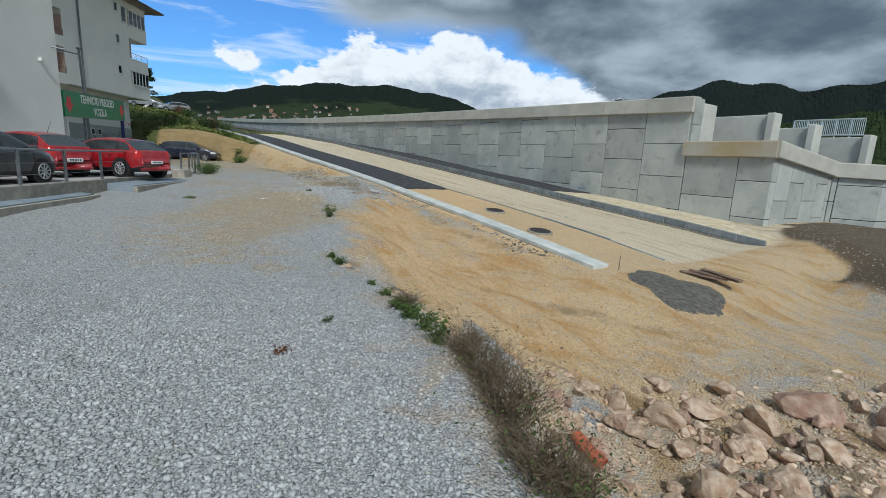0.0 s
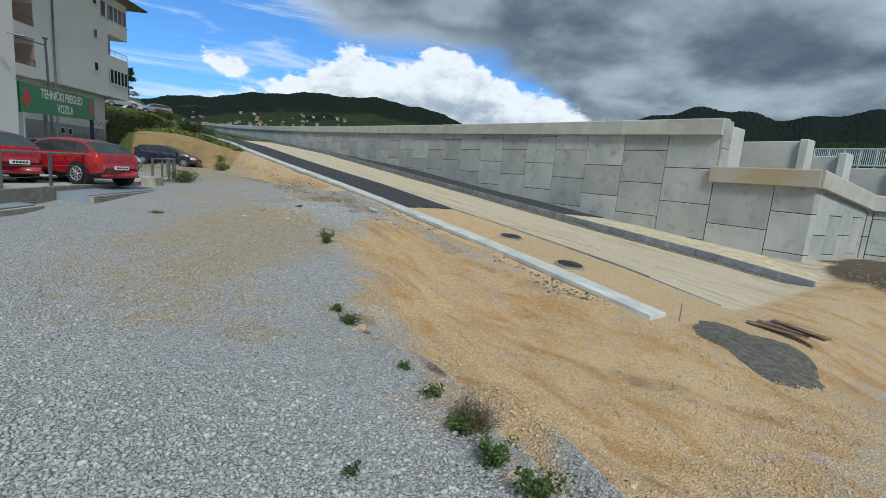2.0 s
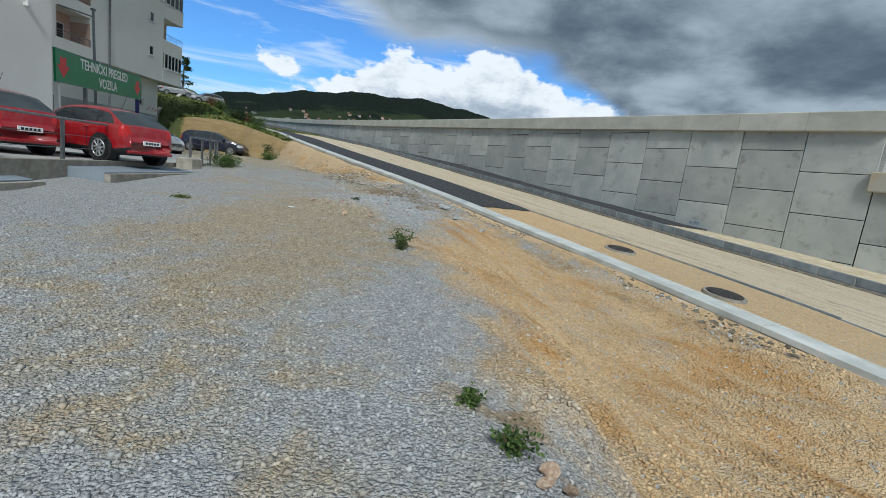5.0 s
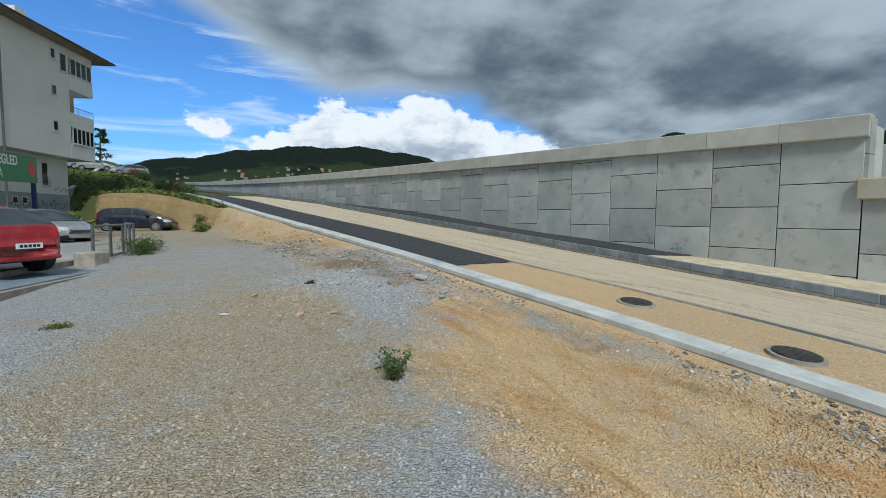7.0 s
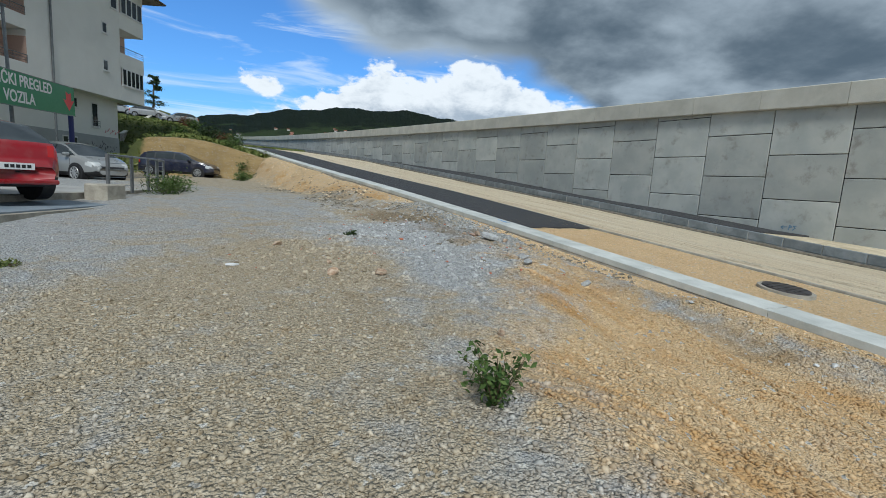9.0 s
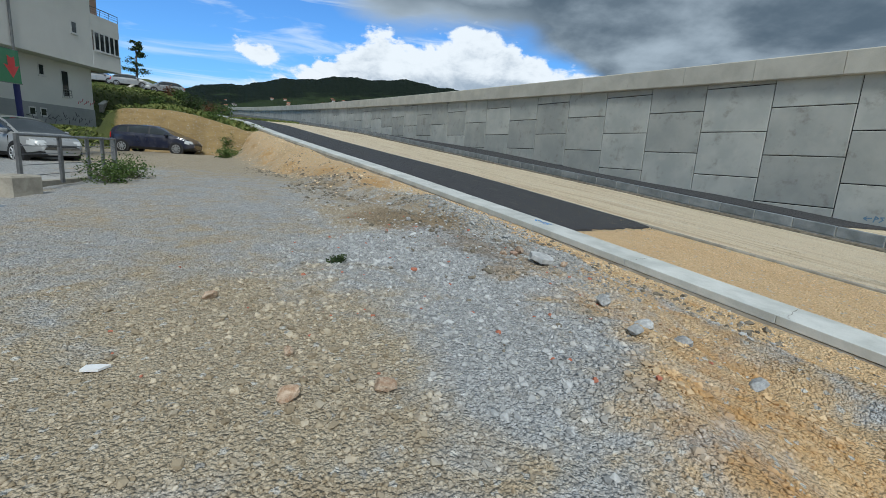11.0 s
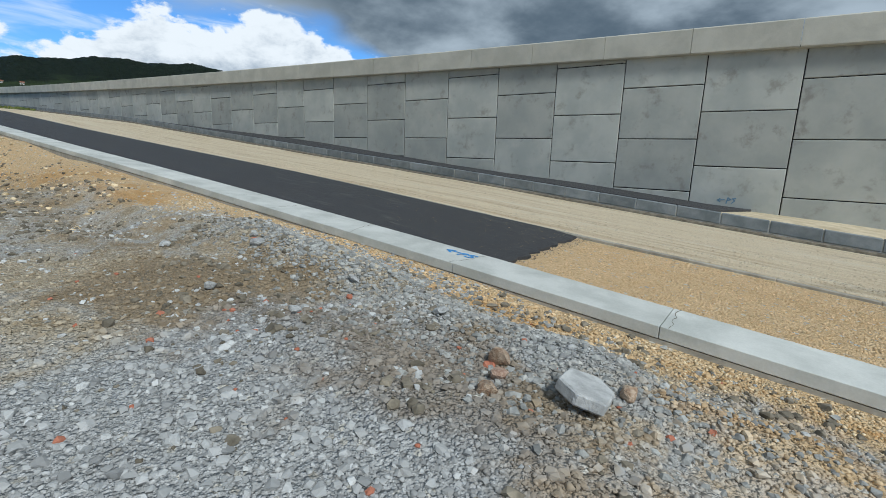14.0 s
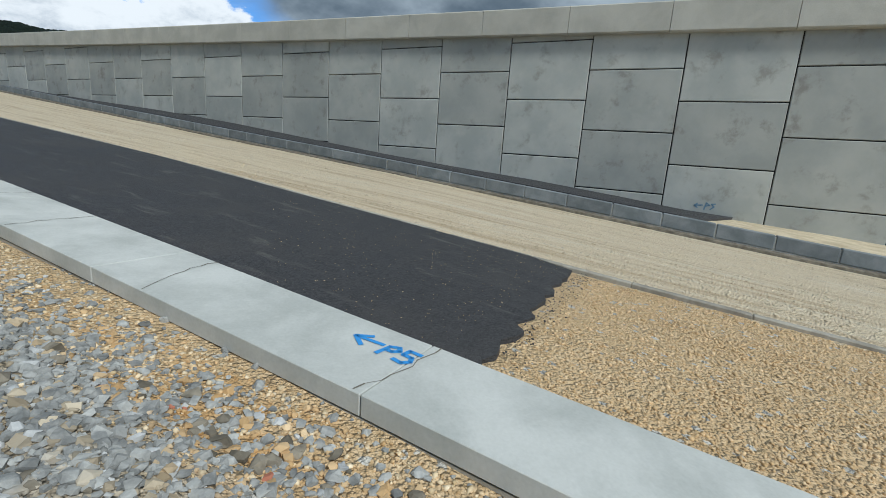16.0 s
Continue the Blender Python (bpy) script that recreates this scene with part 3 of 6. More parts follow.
def zones_at(X, Y):
    """How much of each kind of ground lies at a place."""
    s, d = to_sd(X, Y)
    e, kd = edge_d(s), kerb_d(np.clip(s, -4, 140)) + 0.65
    right = sm(e - d, -1.0, 1.6)
    verge = sm(e - d, -1.6, 0.3) * sm(s, 3.5, 7)
    patch = np.exp(-((d - e - 3.2 + 0.15 * s) / 1.7) ** 2) * sm(s, -5, -1)
    tan = 0.46 * sm(Y, 5, 9) * sm(e - d, -8, -4) + 0.55 * sm(Y, 24, 30) + 0.10 * verge
    zones = {
        "tan": np.clip(tan, 0, 1),
        "orange": np.clip(right * (0.92 - 0.50 * sm(s, 1.5, 6.5) + 0.65 * sm(s, 15, 20)) * (1 - 0.35 * sm(-s, 6, 9)), 0, 1),
        "cream": ((d < strip_d(np.clip(s, -5, 140)) + 0.02) & (d > -1)) * 0.95 * sm(s, -5.6, -4.2),
        "damp": 0.47 * np.exp(-((d - e + 0.25) / 0.9) ** 2) * sm(s, 3, 7) * (1 - sm(s, 16, 22)) + 0.10 * right * (s < 6),
        "soil": sm(soil_line(s) - d, -0.2, 0.4) * (1 - sm(s, -4.2, -3.6)) + (0.30 + 0.4 * patchy(X, Y, 3.0, 61)) * np.exp(-((d - e + 0.45) / 0.28) ** 2) * (1 - sm(s, -5.5, -3.5)),
        "clay": sm(Y + 0.1 * (X + 22), 39.6, 40.4) * (1 - sm(Y + 0.1 * (X + 22), 41.5, 43.2)) * sm(d, 10.5, 12) * sm(X, -34, -28),
        "grass": np.clip(sm(Y + 0.1 * (X + 22), 41.2, 42.0) * sm(d, 10.2, 12) + sm(-X, 25, 28) * sm(Y, 33, 37) + sm(np.hypot(X, Y), 90, 140) + sm(-d, 10, 16) + sm(-s, 25, 40), 0, 1),
    }
    lane = ((d < kd) & (d > strip_d(np.clip(s, -5, 140))) & (s > -5)).astype(float)
    beside = np.exp(-((d - kd - 0.2) / 0.6) ** 2) * (s > -4)
    heap = np.exp(-(((X - 4.2) / 2.8) ** 2 + ((Y - 4.0) / 1.9) ** 2))
    zones["orange"] = np.clip(np.maximum(zones["orange"], 1.4 * lane) + 0.75 * beside, 0, 1.6)
    zones["damp"] = np.clip(zones["damp"] * (1 - lane) + 0.45 * heap, 0, 1)

    def spot(x, y, rx, ry):
        return np.exp(-(((X - x) / rx) ** 2 + ((Y - y) / ry) ** 2))

    track = np.sin((d - 0.35 * s) * 2.1 + 1.2 * np.sin(s * 0.55))
    zones["damp"] = zones["damp"] + 0.30 * sm(track, 0.80, 1.0) * right * (s < 5) * (1 - lane)
    heaped = np.exp(-((d - kd - 0.75 - 0.25 * np.sin(s * 1.1)) / 0.32) ** 2) * (s > -3) * (s < 12)
    zones["orange"] = zones["orange"] - 0.75 * heaped * (1 - lane)
    zones["tan"] = zones["tan"] + 0.42 * (spot(-4.3, 11.4, 1.0, 2.6) + spot(-5.6, 15.4, 1.5, 1.5) + spot(-6.3, 13.0, 0.8, 1.6)) + 0.40 * spot(-5.2, 20.6, 1.4, 0.9) + 0.35 * spot(-2.6, 6.9, 0.5, 0.5)
    zones["tan"] = zones["tan"] - 0.6 * (spot(-4.3, 18.3, 1.0, 1.2) + spot(-2.4, 10.4, 0.5, 1.8) + spot(-3.75, 16.4, 0.45, 1.6) + spot(-4.6, 19.0, 0.8, 0.9))
    rubble = np.exp(-((d - e + 0.75) / 0.65) ** 2) * sm(s, 4.5, 6.0) * (1 - sm(s, 9.0, 11.0))
    zones["orange"] = zones["orange"] - 0.9 * rubble - 0.75 * (spot(0.75, 5.3, 0.35, 0.8) + spot(2.2, 5.4, 0.5, 0.35))
    zones["damp"] = zones["damp"] + 0.45 * spot(-5.8, 20.6, 0.7, 0.35) + 0.36 * (spot(-3.7, 12.6, 0.35, 1.6) + spot(-4.3, 14.4, 0.4, 1.0) + spot(-4.9, 20.6, 0.9, 0.6) + spot(-3.6, 19.0, 0.7, 0.6) + spot(-1.7, 17.8, 0.5, 0.5) + spot(-1.6, 8.0, 0.3, 0.5) + spot(-5.2, 20.2, 0.9, 0.7))
    return zones


def build_ground():
    xs = np.concatenate([spaced(-32, -9.25, 0.25, -4200, -9.25), spaced(-9, 7, 0.11, -9, 4200)])
    ys = np.concatenate([spaced(0.5, 26, 0.11, -4200, 26)[:], np.arange(26.25, 62, 0.25), spaced(62, 90, 1.0, 62, 4200)])
    X, Y = np.meshgrid(xs, ys)
    Z = ground_z(X, Y)
    nx, ny = len(xs), len(ys)
    me = bpy.data.meshes.new("ground")
    me.vertices.add(nx * ny)
    me.vertices.foreach_set("co", np.stack([X, Y, Z], -1).astype(np.float32).ravel())
    i = (np.arange(ny - 1)[:, None] * nx + np.arange(nx - 1)[None]).ravel()
    quads = np.stack([i, i + 1, i + nx + 1, i + nx], -1).astype(np.int32)
    me.loops.add(quads.size)
    me.loops.foreach_set("vertex_index", quads.ravel())
    me.polygons.add(len(quads))
    me.polygons.foreach_set("loop_start", np.arange(0, quads.size, 4, dtype=np.int32))
    me.update(calc_edges=True)
    me.shade_smooth()
    zones = zones_at(X, Y)
    for k, v in zones.items():
        me.attributes.new(k, "FLOAT", "POINT").data.foreach_set("value", v.astype(np.float32).ravel())
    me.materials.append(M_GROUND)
    tagged(new("ground", me), "trodden yard of grey crushed stone and ochre sand", "ground", kind="structure")


build_ground()

# ---- carriageway, kerbs, footway ----
road = thing("road", Matrix(), "unfinished sloping road with a fresh asphalt lane and bare sub-base", "road", kind="structure")
# fresh asphalt lane with a ragged near end
bm = bmesh.new()
rings = []
ss = [6.85] + [7.4 + 1.7 * i for i in range(77)]
rng = random.Random(3)
rag = [0.02 * math.sin(j * 1.9) + rng.uniform(-0.035, 0.035) + 0.10 * (j / 24) for j in range(25)]
tops = []
for k, s in enumerate(ss):
    row = []
    for j in range(25):
        f = j / 24
        d = float(kerb_d(s)) * (1 - f) + float(strip_d(s)) * f - 0.02 + 0.04 * f
        row.append(bm.verts.new(plan(s + (rag[j] if k == 0 else 0), d, road_z(s, d) + (0.012 if k == 0 else 0.035))))
    tops.append(row)
for a, b in zip(tops, tops[1:]):
    for j in range(24):
        bm.faces.new((a[j], b[j], b[j + 1], a[j + 1]))
g = bmesh.ops.extrude_face_region(bm, geom=bm.faces[:])
for v in [v for v in g["geom"] if isinstance(v, bmesh.types.BMVert)]:
    v.co.z -= 0.10
bmesh.ops.recalc_face_normals(bm, faces=bm.faces[:])
part("asphalt_lane", bm, M_ASPHALT, road, "fresh black asphalt with a ragged end")

footway = thing("footway", Matrix(), "narrow asphalt footway along the foot of the retaining wall", "footway", kind="structure")


def foot_z(s, d):
    """The footway falls from the wall to its kerb."""
    w = float(curb_d(s))
    return float(base_z(s)) * (1 - d / w) + (road_z(s, w) + 0.30) * d / w


bm = bmesh.new()
rings = []
for s in [5.45, 6.1] + [7.5 + 2.5 * i for i in range(52)]:
    w0, w1 = 0.01, float(curb_d(s)) - 0.15
    g = 0.45 if s == 5.45 else 0.0
    lift = 0.012 if s == 5.45 else 0.03
    rings.append([plan(s - g, w0, foot_z(s, w0) + lift), plan(s + g, w1, foot_z(s, w1) + lift), plan(s + g, w1, foot_z(s, w1) - 0.15), plan(s - g, w0, foot_z(s, w0) - 0.15)])
part("asphalt_path", prism(bm, rings), M_ASPHALT, footway)
bm = bmesh.new()
rings = []
for s in [-4.6, -3, 0, 3, 5.6]:
    w0, w1 = 0.0, float(curb_d(s)) - 0.15
    rings.append([plan(s, w0, foot_z(s, w0) - 0.02), plan(s, w1, foot_z(s, w1) - 0.06), plan(s, w1, foot_z(s, w1) - 0.4), plan(s, w0, foot_z(s, w0) - 0.4)])
part("bare_fill", prism(bm, rings), surface("footway_fill", (0.42, 0.34, 0.22), (0.60, 0.51, 0.36), 3.0, 60, 0.9, bump=0.8), footway, "bare sandy fill where the asphalt stops")

# ---- long retaining wall ----
CAP0 = (4.27, 0.0233, 0.00014)


def cap_z(s):
    return CAP0[0] + CAP0[1] * s + CAP0[2] * s * s


S_END = 138.0
wall = thing("wall_long", Matrix(), "long retaining wall of staggered precast concrete panels", "wall", kind="structure")
bm = bmesh.new()
prism(bm, [[plan(s, -0.06, -1.0), plan(s, -0.06, cap_z(s) + 0.1), plan(s, -0.5, cap_z(s) + 0.1), plan(s, -0.5, -1.0)] for s in (-0.02, 20, 40, 60, 80, 110, S_END)])
part("backing", bm, M_JOINT, wall, "dark recess behind the panel joints")
PITCH, HIGH = 2.2, 1.5
PANELS = []
for c in range(62):
    s0, s1 = -0.03 + PITCH * c, -0.03 + PITCH * (c + 1)
    base = 1.40 if c % 2 == 0 else 0.65
    floor_z = float(base_z(s0)) - 0.25
    k = math.floor((floor_z - base) / HIGH)
    while base + k * HIGH < cap_z(s1) - 0.10:
        z0, z1 = max(base + k * HIGH, floor_z), base + (k + 1) * HIGH
        t0, t1 = min(z1, cap_z(s0) + 0.06), min(z1, cap_z(s1) + 0.06)
        k += 1
        if cap_z(s1) + 0.06 - z1 < 0.16:
            t0, t1 = cap_z(s0) + 0.06, cap_z(s1) + 0.06
        if min(t0, t1) - z0 > 0.1:
            PANELS.append((s0, s1, z0, t0, t1))


def panel(s0, s1, z0, t0, t1, parent, frame_fn=None):
    """One precast slab with chamfered edges, the face at d = 0."""
    g, ch = 0.014, 0.012
    fn = frame_fn or plan
    def ring(i, d):
        return [fn(s0 + g + i, d, z0 + g + i), fn(s1 - g - i, d, z0 + g + i), fn(s1 - g - i, d, t1 - g - i), fn(s0 + g + i, d, t0 - g - i)]
    bm = prism(bmesh.new(), [ring(0, -0.10), ring(0, -ch), ring(ch, 0.0)])
    return part("panel", bm, M_PANEL, parent)


for p in PANELS:
    panel(*p, wall)
# parapet cap in cast lengths
cap_s = [-0.12, 2.2, 4.55, 7.0] + [9.4 + 2.4 * i + 0.012 * i * i for i in range(0, 45)]
for a, b in zip(cap_s, cap_s[1:]):
    b = min(b, S_END)
    rings = []
    for s in np.linspace(a + 0.006, b - 0.006, 3):
        z = cap_z(s)
        rings.append([plan(s, 0.17, z), plan(s, 0.20, z + 0.03), plan(s, 0.20, z + 0.65), plan(s, 0.17, z + 0.68), plan(s, -0.45, z + 0.70), plan(s, -0.48, z), ])
    part("cap_length", prism(bmesh.new(), rings), M_CAP, wall)
# end return of the tall wall
for z0, z1 in ((2.9, 3.75), (3.77, 4.9)):
    part("end_panel", prism(bmesh.new(), [[plan(-0.13, -0.02, z), plan(-0.13, -0.75, z), plan(0.2, -0.75, z), plan(0.2, -0.02, z)] for z in (z0, z1)]), M_PANEL, wall)

# ---- low wing wall at the foot of the long wall, and the stepped walls behind ----
wing = thing("wall_wing", Matrix(), "low concrete wing wall with a heavy cap, stained brown", "wall", kind="structure")
C1 = plan(-3.6, 0.0)
BACK = Vector((C1.x + 4.4, C1.y + 2.6, 0))
B2 = Vector((BACK.x + 1.55, BACK.y - 0.8, 0))
B3 = Vector((B2.x + 6.0, B2.y + 2.6, 0))


def leg(a, b):
    a, b = Vector((a.x, a.y, 0)), Vector((b.x, b.y, 0))
    u = (b - a).normalized()
    n = Vector((u.y, -u.x, 0))
    return (lambda s, d, z: a + u * s + n * d + Vector((0, 0, z))), (b - a).length


def wing_leg(a, b, cuts, stain, low_row, da=0.0, db=0.0):
    fn, ln = leg(a, b)
    part("backing", prism(bmesh.new(), [[fn(0.03, -0.05, z), fn(ln - 0.03, -0.05, z), fn(ln - 0.03, -0.4, z), fn(0.03, -0.4, z)] for z in (-0.9, 2.42 + min(da, db))]), M_JOINT, wing)
    for i, (s0, s1) in enumerate(zip(cuts, cuts[1:])):
        zs = [-0.85, -0.1, 1.40, 2.39] if (i + low_row) % 2 else [-0.85, 0.65, 2.39]
        for z0, z1 in zip(zs, zs[1:]):
            e0, e1 = (da + (db - da) * s0, da + (db - da) * s1) if z1 == 2.39 else (0, 0)
            panel(s0 * ln, s1 * ln, z0, z1 + e0, z1 + e1, wing, fn)
    part("cap_length", prism(bmesh.new(), [[fn(s, 0.16, 2.35 + e), fn(s, 0.19, 2.38 + e), fn(s, 0.19, 2.96 + e), fn(s, 0.16, 3.0 + e), fn(s, -0.42, 3.02 + e), fn(s, -0.42, 2.35 + e)] for s, e in ((-0.10, da), (ln + 0.08, db))]), stain, wing)


wing_leg(plan(-0.04, 0.0), C1, (0, 0.63, 1.0), M_CAP_STAINED, 0)
wing_leg(C1, BACK, (0, 0.08, 0.30, 0.52, 0.74, 0.93, 1.0), M_CAP, 1, 0.0, -0.62)
wing_leg(BACK, B2, (0, 0.12, 1.0), M_CAP, 0, -0.62, -0.66)
wing_leg(B2, B3, (0, 0.2, 0.45, 0.7, 1.0), M_CAP, 1, -0.66, -0.8)


def buttress(s0, s1, d0, d1, z0, z1, name, label):
    t = thing(name, Matrix(), label, "wall", kind="structure")
    bm = prism(bmesh.new(), [[plan(s0, d, z0), plan(s1, d, z0), plan(s1, d, z1), plan(s0, d, z1)] for d in (d0, d1)])
    bmesh.ops.bevel(bm, geom=bm.edges[:], offset=0.03, segments=1, affect="EDGES")
    part("block", bm, M_BLOCK, t)


buttress(-0.1, 8.0, -2.0, -0.85, 0, 4.75, "wall_abutment", "pale cast concrete abutment block behind the wall")
buttress(-1.9, 0.6, -3.5, -3.0, 0, 4.36, "wall_front", "pale cast concrete front wall of the abutment")
buttress(-2.2, -1.88, -3.6, -2.85, 0, 4.42, "wall_cheek", "pale concrete cheek wall")
buttress(-2.5, -0.3, -6.6, -6.0, 0, 4.02, "wall_second", "second concrete front wall further back")
buttress(-2.8, -2.48, -6.7, -5.8, 0, 4.15, "wall_second_cheek", "pale concrete cheek wall further back")
buttress(-3.9, -1.8, -9.2, -8.6, 0, 3.72, "wall_third", "lower concrete front wall of the abutment")
buttress(-4.2, -3.88, -9.3, -8.4, 0, 3.82, "wall_third_cheek", "lower pale concrete cheek wall")
rail = thing("bridge_railing", Matrix(), "galvanised steel railing on the bridge edge", "railing")
ra, rb = plan(-0.2, -10.5, 0), plan(-3.3, -10.6, 0)
for zz, nm in ((4.8, "top_rail"), (3.98, "bottom_rail")):
    part(nm, rodded(ra + Vector((0, 0, zz)), rb + Vector((0, 0, zz)), 0.045), M_GALV, rail)
for i in range(40):
    p = ra.lerp(rb, i / 39)
    part("baluster" if i % 8 else "post", rodded(p + Vector((0, 0, 3.7 if i % 8 == 0 else 3.98)), p + Vector((0, 0, 4.8)), 0.018 if i % 8 else 0.04, n=6), M_GALV, rail)
deck = thing("bridge_deck", Matrix(), "concrete bridge deck edge carrying the railing", "bridge", kind="structure")
part("slab", prism(bmesh.new(), [[ra + Vector((0.1, 0, z)), rb + Vector((0.1, 0, z)), rb + Vector((4, 5, z)), ra + Vector((4, 5, z))] for z in (3.1, 3.72)]), M_BLOCK, deck)

# fill behind the wall top
fill = thing("embankment_fill", Matrix(), "earth fill held behind the retaining wall", "embankment", kind="structure")
part("fill", prism(bmesh.new(), [[plan(s, -0.5, -0.5), plan(s, -9, -0.5), plan(s, -9, cap_z(s) - 0.2), plan(s, -0.5, cap_z(s) - 0.2)] for s in (8, 40, 70, 100, S_END)]), M_FOOT, fill)

# ---- manholes ----
def manhole(s, d):
    z = road_z(s, d)
    t = thing("manhole_cover", Matrix.Translation(plan(s, d, z)) @ Matrix.Rotation(AZ, 4, "Z") @ Matrix.Rotation(math.atan(0.0958), 4, "X"), "round cast-iron manhole cover set in sandy sub-base", "manhole", "manholes in the lane")
    bm = bmesh.new()
    rod(bm, (0, 0, -0.12), (0, 0, 0.02), 0.42, 0.40, 28)
    part("ring", bm, M_FOOT, t)
    bm = bmesh.new()
    rod(bm, (0, 0, 0.02), (0, 0, 0.045), 0.34, 0.335, 28)
    part("lid", bm, M_IRON, t)
    for i in range(5):
        y = -0.2 + 0.1 * i
        h = math.sqrt(0.3 ** 2 - y * y)
        part("rib", boxed(-h, h, y - 0.015, y + 0.015, 0.044, 0.056), M_IRON, t)


manhole(-1.3, 10.2), manhole(1.87, 9.45)


# ---- kerb along the yard ----
kerb = thing("kerb", Matrix(), "broad pale concrete kerb of cast lengths on a rough footing", "kerb", kind="structure")
kerb_s = [-4.6 + 1.95 * i for i in range(73)]
for a, b in zip(kerb_s, kerb_s[1:]):
    part("kerb_stone", strip_piece(a, b, kerb_d, lambda s: kerb_d(s) + 0.60, 0.05, 0.10, 0.004), M_KERB, kerb)
part("footing", prism(bmesh.new(), [[plan(s, float(kerb_d(s)) + 0.02, road_z(s, 11) - 0.05), plan(s, float(kerb_d(s)) + 0.593, road_z(s, 11) - 0.052), plan(s, float(kerb_d(s)) + 0.66, road_z(s, 11) - 0.45), plan(s, float(kerb_d(s)), road_z(s, 11) - 0.45)] for s in np.arange(-4.5, 137, 2.5)]), M_FOOT, kerb, "rough mortar footing")

# thin edging that divides the lane from the sub-base
edging = thing("edging", Matrix(), "narrow flush concrete edging strip", "kerb", kind="structure")
e_s = [-4.6 + 1.0 * i for i in range(14)]
for a, b in zip(e_s, e_s[1:]):
    part("edging_stone", strip_piece(a, b, lambda s: strip_d(s) - 0.09, lambda s: strip_d(s) + 0.0, 0.02 if a > -3 else -0.01, 0.2, 0.008), M_GRANITE if a < 0 else M_FOOT, edging)
part("edging_far", prism(bmesh.new(), [[plan(s, float(strip_d(s)) - 0.10, road_z(s, 8) + 0.025), plan(s, float(strip_d(s)) - 0.02, road_z(s, 8) + 0.025), plan(s, float(strip_d(s)) - 0.02, road_z(s, 8) - 0.2), plan(s, float(strip_d(s)) - 0.10, road_z(s, 8) - 0.2)] for s in np.arange(8.6, 137, 4)]), M_FOOT, edging)

# dark kerb of the footway
dark_kerb = thing("footway_kerb", Matrix(), "dark grey cast kerb stones with pale mortar joints", "kerb", kind="structure")
for i in range(150):
    a = -4.75 + 0.93 * i
    part("kerb_stone", strip_piece(a, a + 0.92, lambda s: curb_d(s) - 0.15, curb_d, 0.31, 0.26, 0.015), M_GRANITE, dark_kerb)
part("mortar_bed", prism(bmesh.new(), [[plan(s, float(curb_d(s)) - 0.14, road_z(s, 2) + 0.29), plan(s, float(curb_d(s)) - 0.012, road_z(s, 2) + 0.29), plan(s, float(curb_d(s)) - 0.012, road_z(s, 2) - 0.2), plan(s, float(curb_d(s)) - 0.14, road_z(s, 2) - 0.2)] for s in np.arange(-4.7, 134, 3)]), surface("mortar", (0.36, 0.36, 0.34), (0.46, 0.46, 0.43), 5), dark_kerb)
part("footing", prism(bmesh.new(), [[plan(s, float(curb_d(s)) - 0.1, road_z(s, 2) + 0.06), plan(s, float(curb_d(s)) + 0.10, road_z(s, 2) + 0.02), plan(s, float(curb_d(s)) + 0.14, road_z(s, 2) - 0.2), plan(s, float(curb_d(s)) - 0.1, road_z(s, 2) - 0.2)] for s in np.arange(-4.6, 134, 2.0)]), M_CLOD, dark_kerb, "dark earth under the kerb")


# ---- sprayed survey mark on the kerb ----
def stroke_mark(name, strokes, frame_m, width, mat, label, category):
    """Flat brush strokes on a surface, each a run of points in the surface's plane."""
    bm = bmesh.new()
    for st in strokes:
        for a, b in zip(st, st[1:]):
            a, b = Vector((*a, 0)), Vector((*b, 0))
            u = (b - a).normalized()
            n = Vector((-u.y, u.x, 0)) * width / 2
            a, b = a - u * width * 0.3, b + u * width * 0.3
            top = [bm.verts.new(p + Vector((0, 0, 0.002))) for p in (a - n, b - n, b + n, a + n)]
            bm.faces.new(top)
    bm.transform(frame_m)
    ob = part(name, bm, mat)
    return tagged(ob, label, category)


def on_kerb(s, d, lift):
    ex, ey = plan(s - 1, d, road_z(s - 1, d)) - plan(s, d, road_z(s, d)), plan(s, d - 1, road_z(s, d - 1)) - plan(s, d, road_z(s, d))
    ex.normalize(), ey.normalize()
    ez = ex.cross(ey).normalized()
    o = plan(s, d, road_z(s, d) + lift)
    return Matrix(((ex.x, ey.x, ez.x, o.x), (ex.y, ey.y, ez.y, o.y), (ex.z, ey.z, ez.z, o.z), (0, 0, 0, 1)))


# hair cracks that wander across the kerb near its joints
rng = random.Random(19)
for s in (-2.7, -0.7, 1.25, 3.2, 5.1, 7.06, 8.75, 10.2, 11.2, 12.9, 14.9, 16.8):
    d0 = float(kerb_d(s))
    bm = bmesh.new()
    drift = rng.uniform(-0.25, 0.25)
    run = [(drift * (k / 9) ** 2 + rng.uniform(-0.018, 0.018), 0.59 * k / 9) for k in range(10)]
    for (p0, q0), (p1, q1) in zip(run, run[1:]):
        wd = rng.uniform(0.0015, 0.0045)
        quad = ((p0 - wd, q0), (p0 + wd, q0), (p1 + wd, q1), (p1 - wd, q1))
        bm.faces.new([bm.verts.new(plan(s + p, d0 + q, road_z(s + p, d0 + q) + 0.0525)) for p, q in quad])
    part("crack", bm, M_CRACK, kerb)
mk = on_kerb(7.35, 11.06, 0.052) @ Matrix.Diagonal((0.70, 0.75, 1, 1))
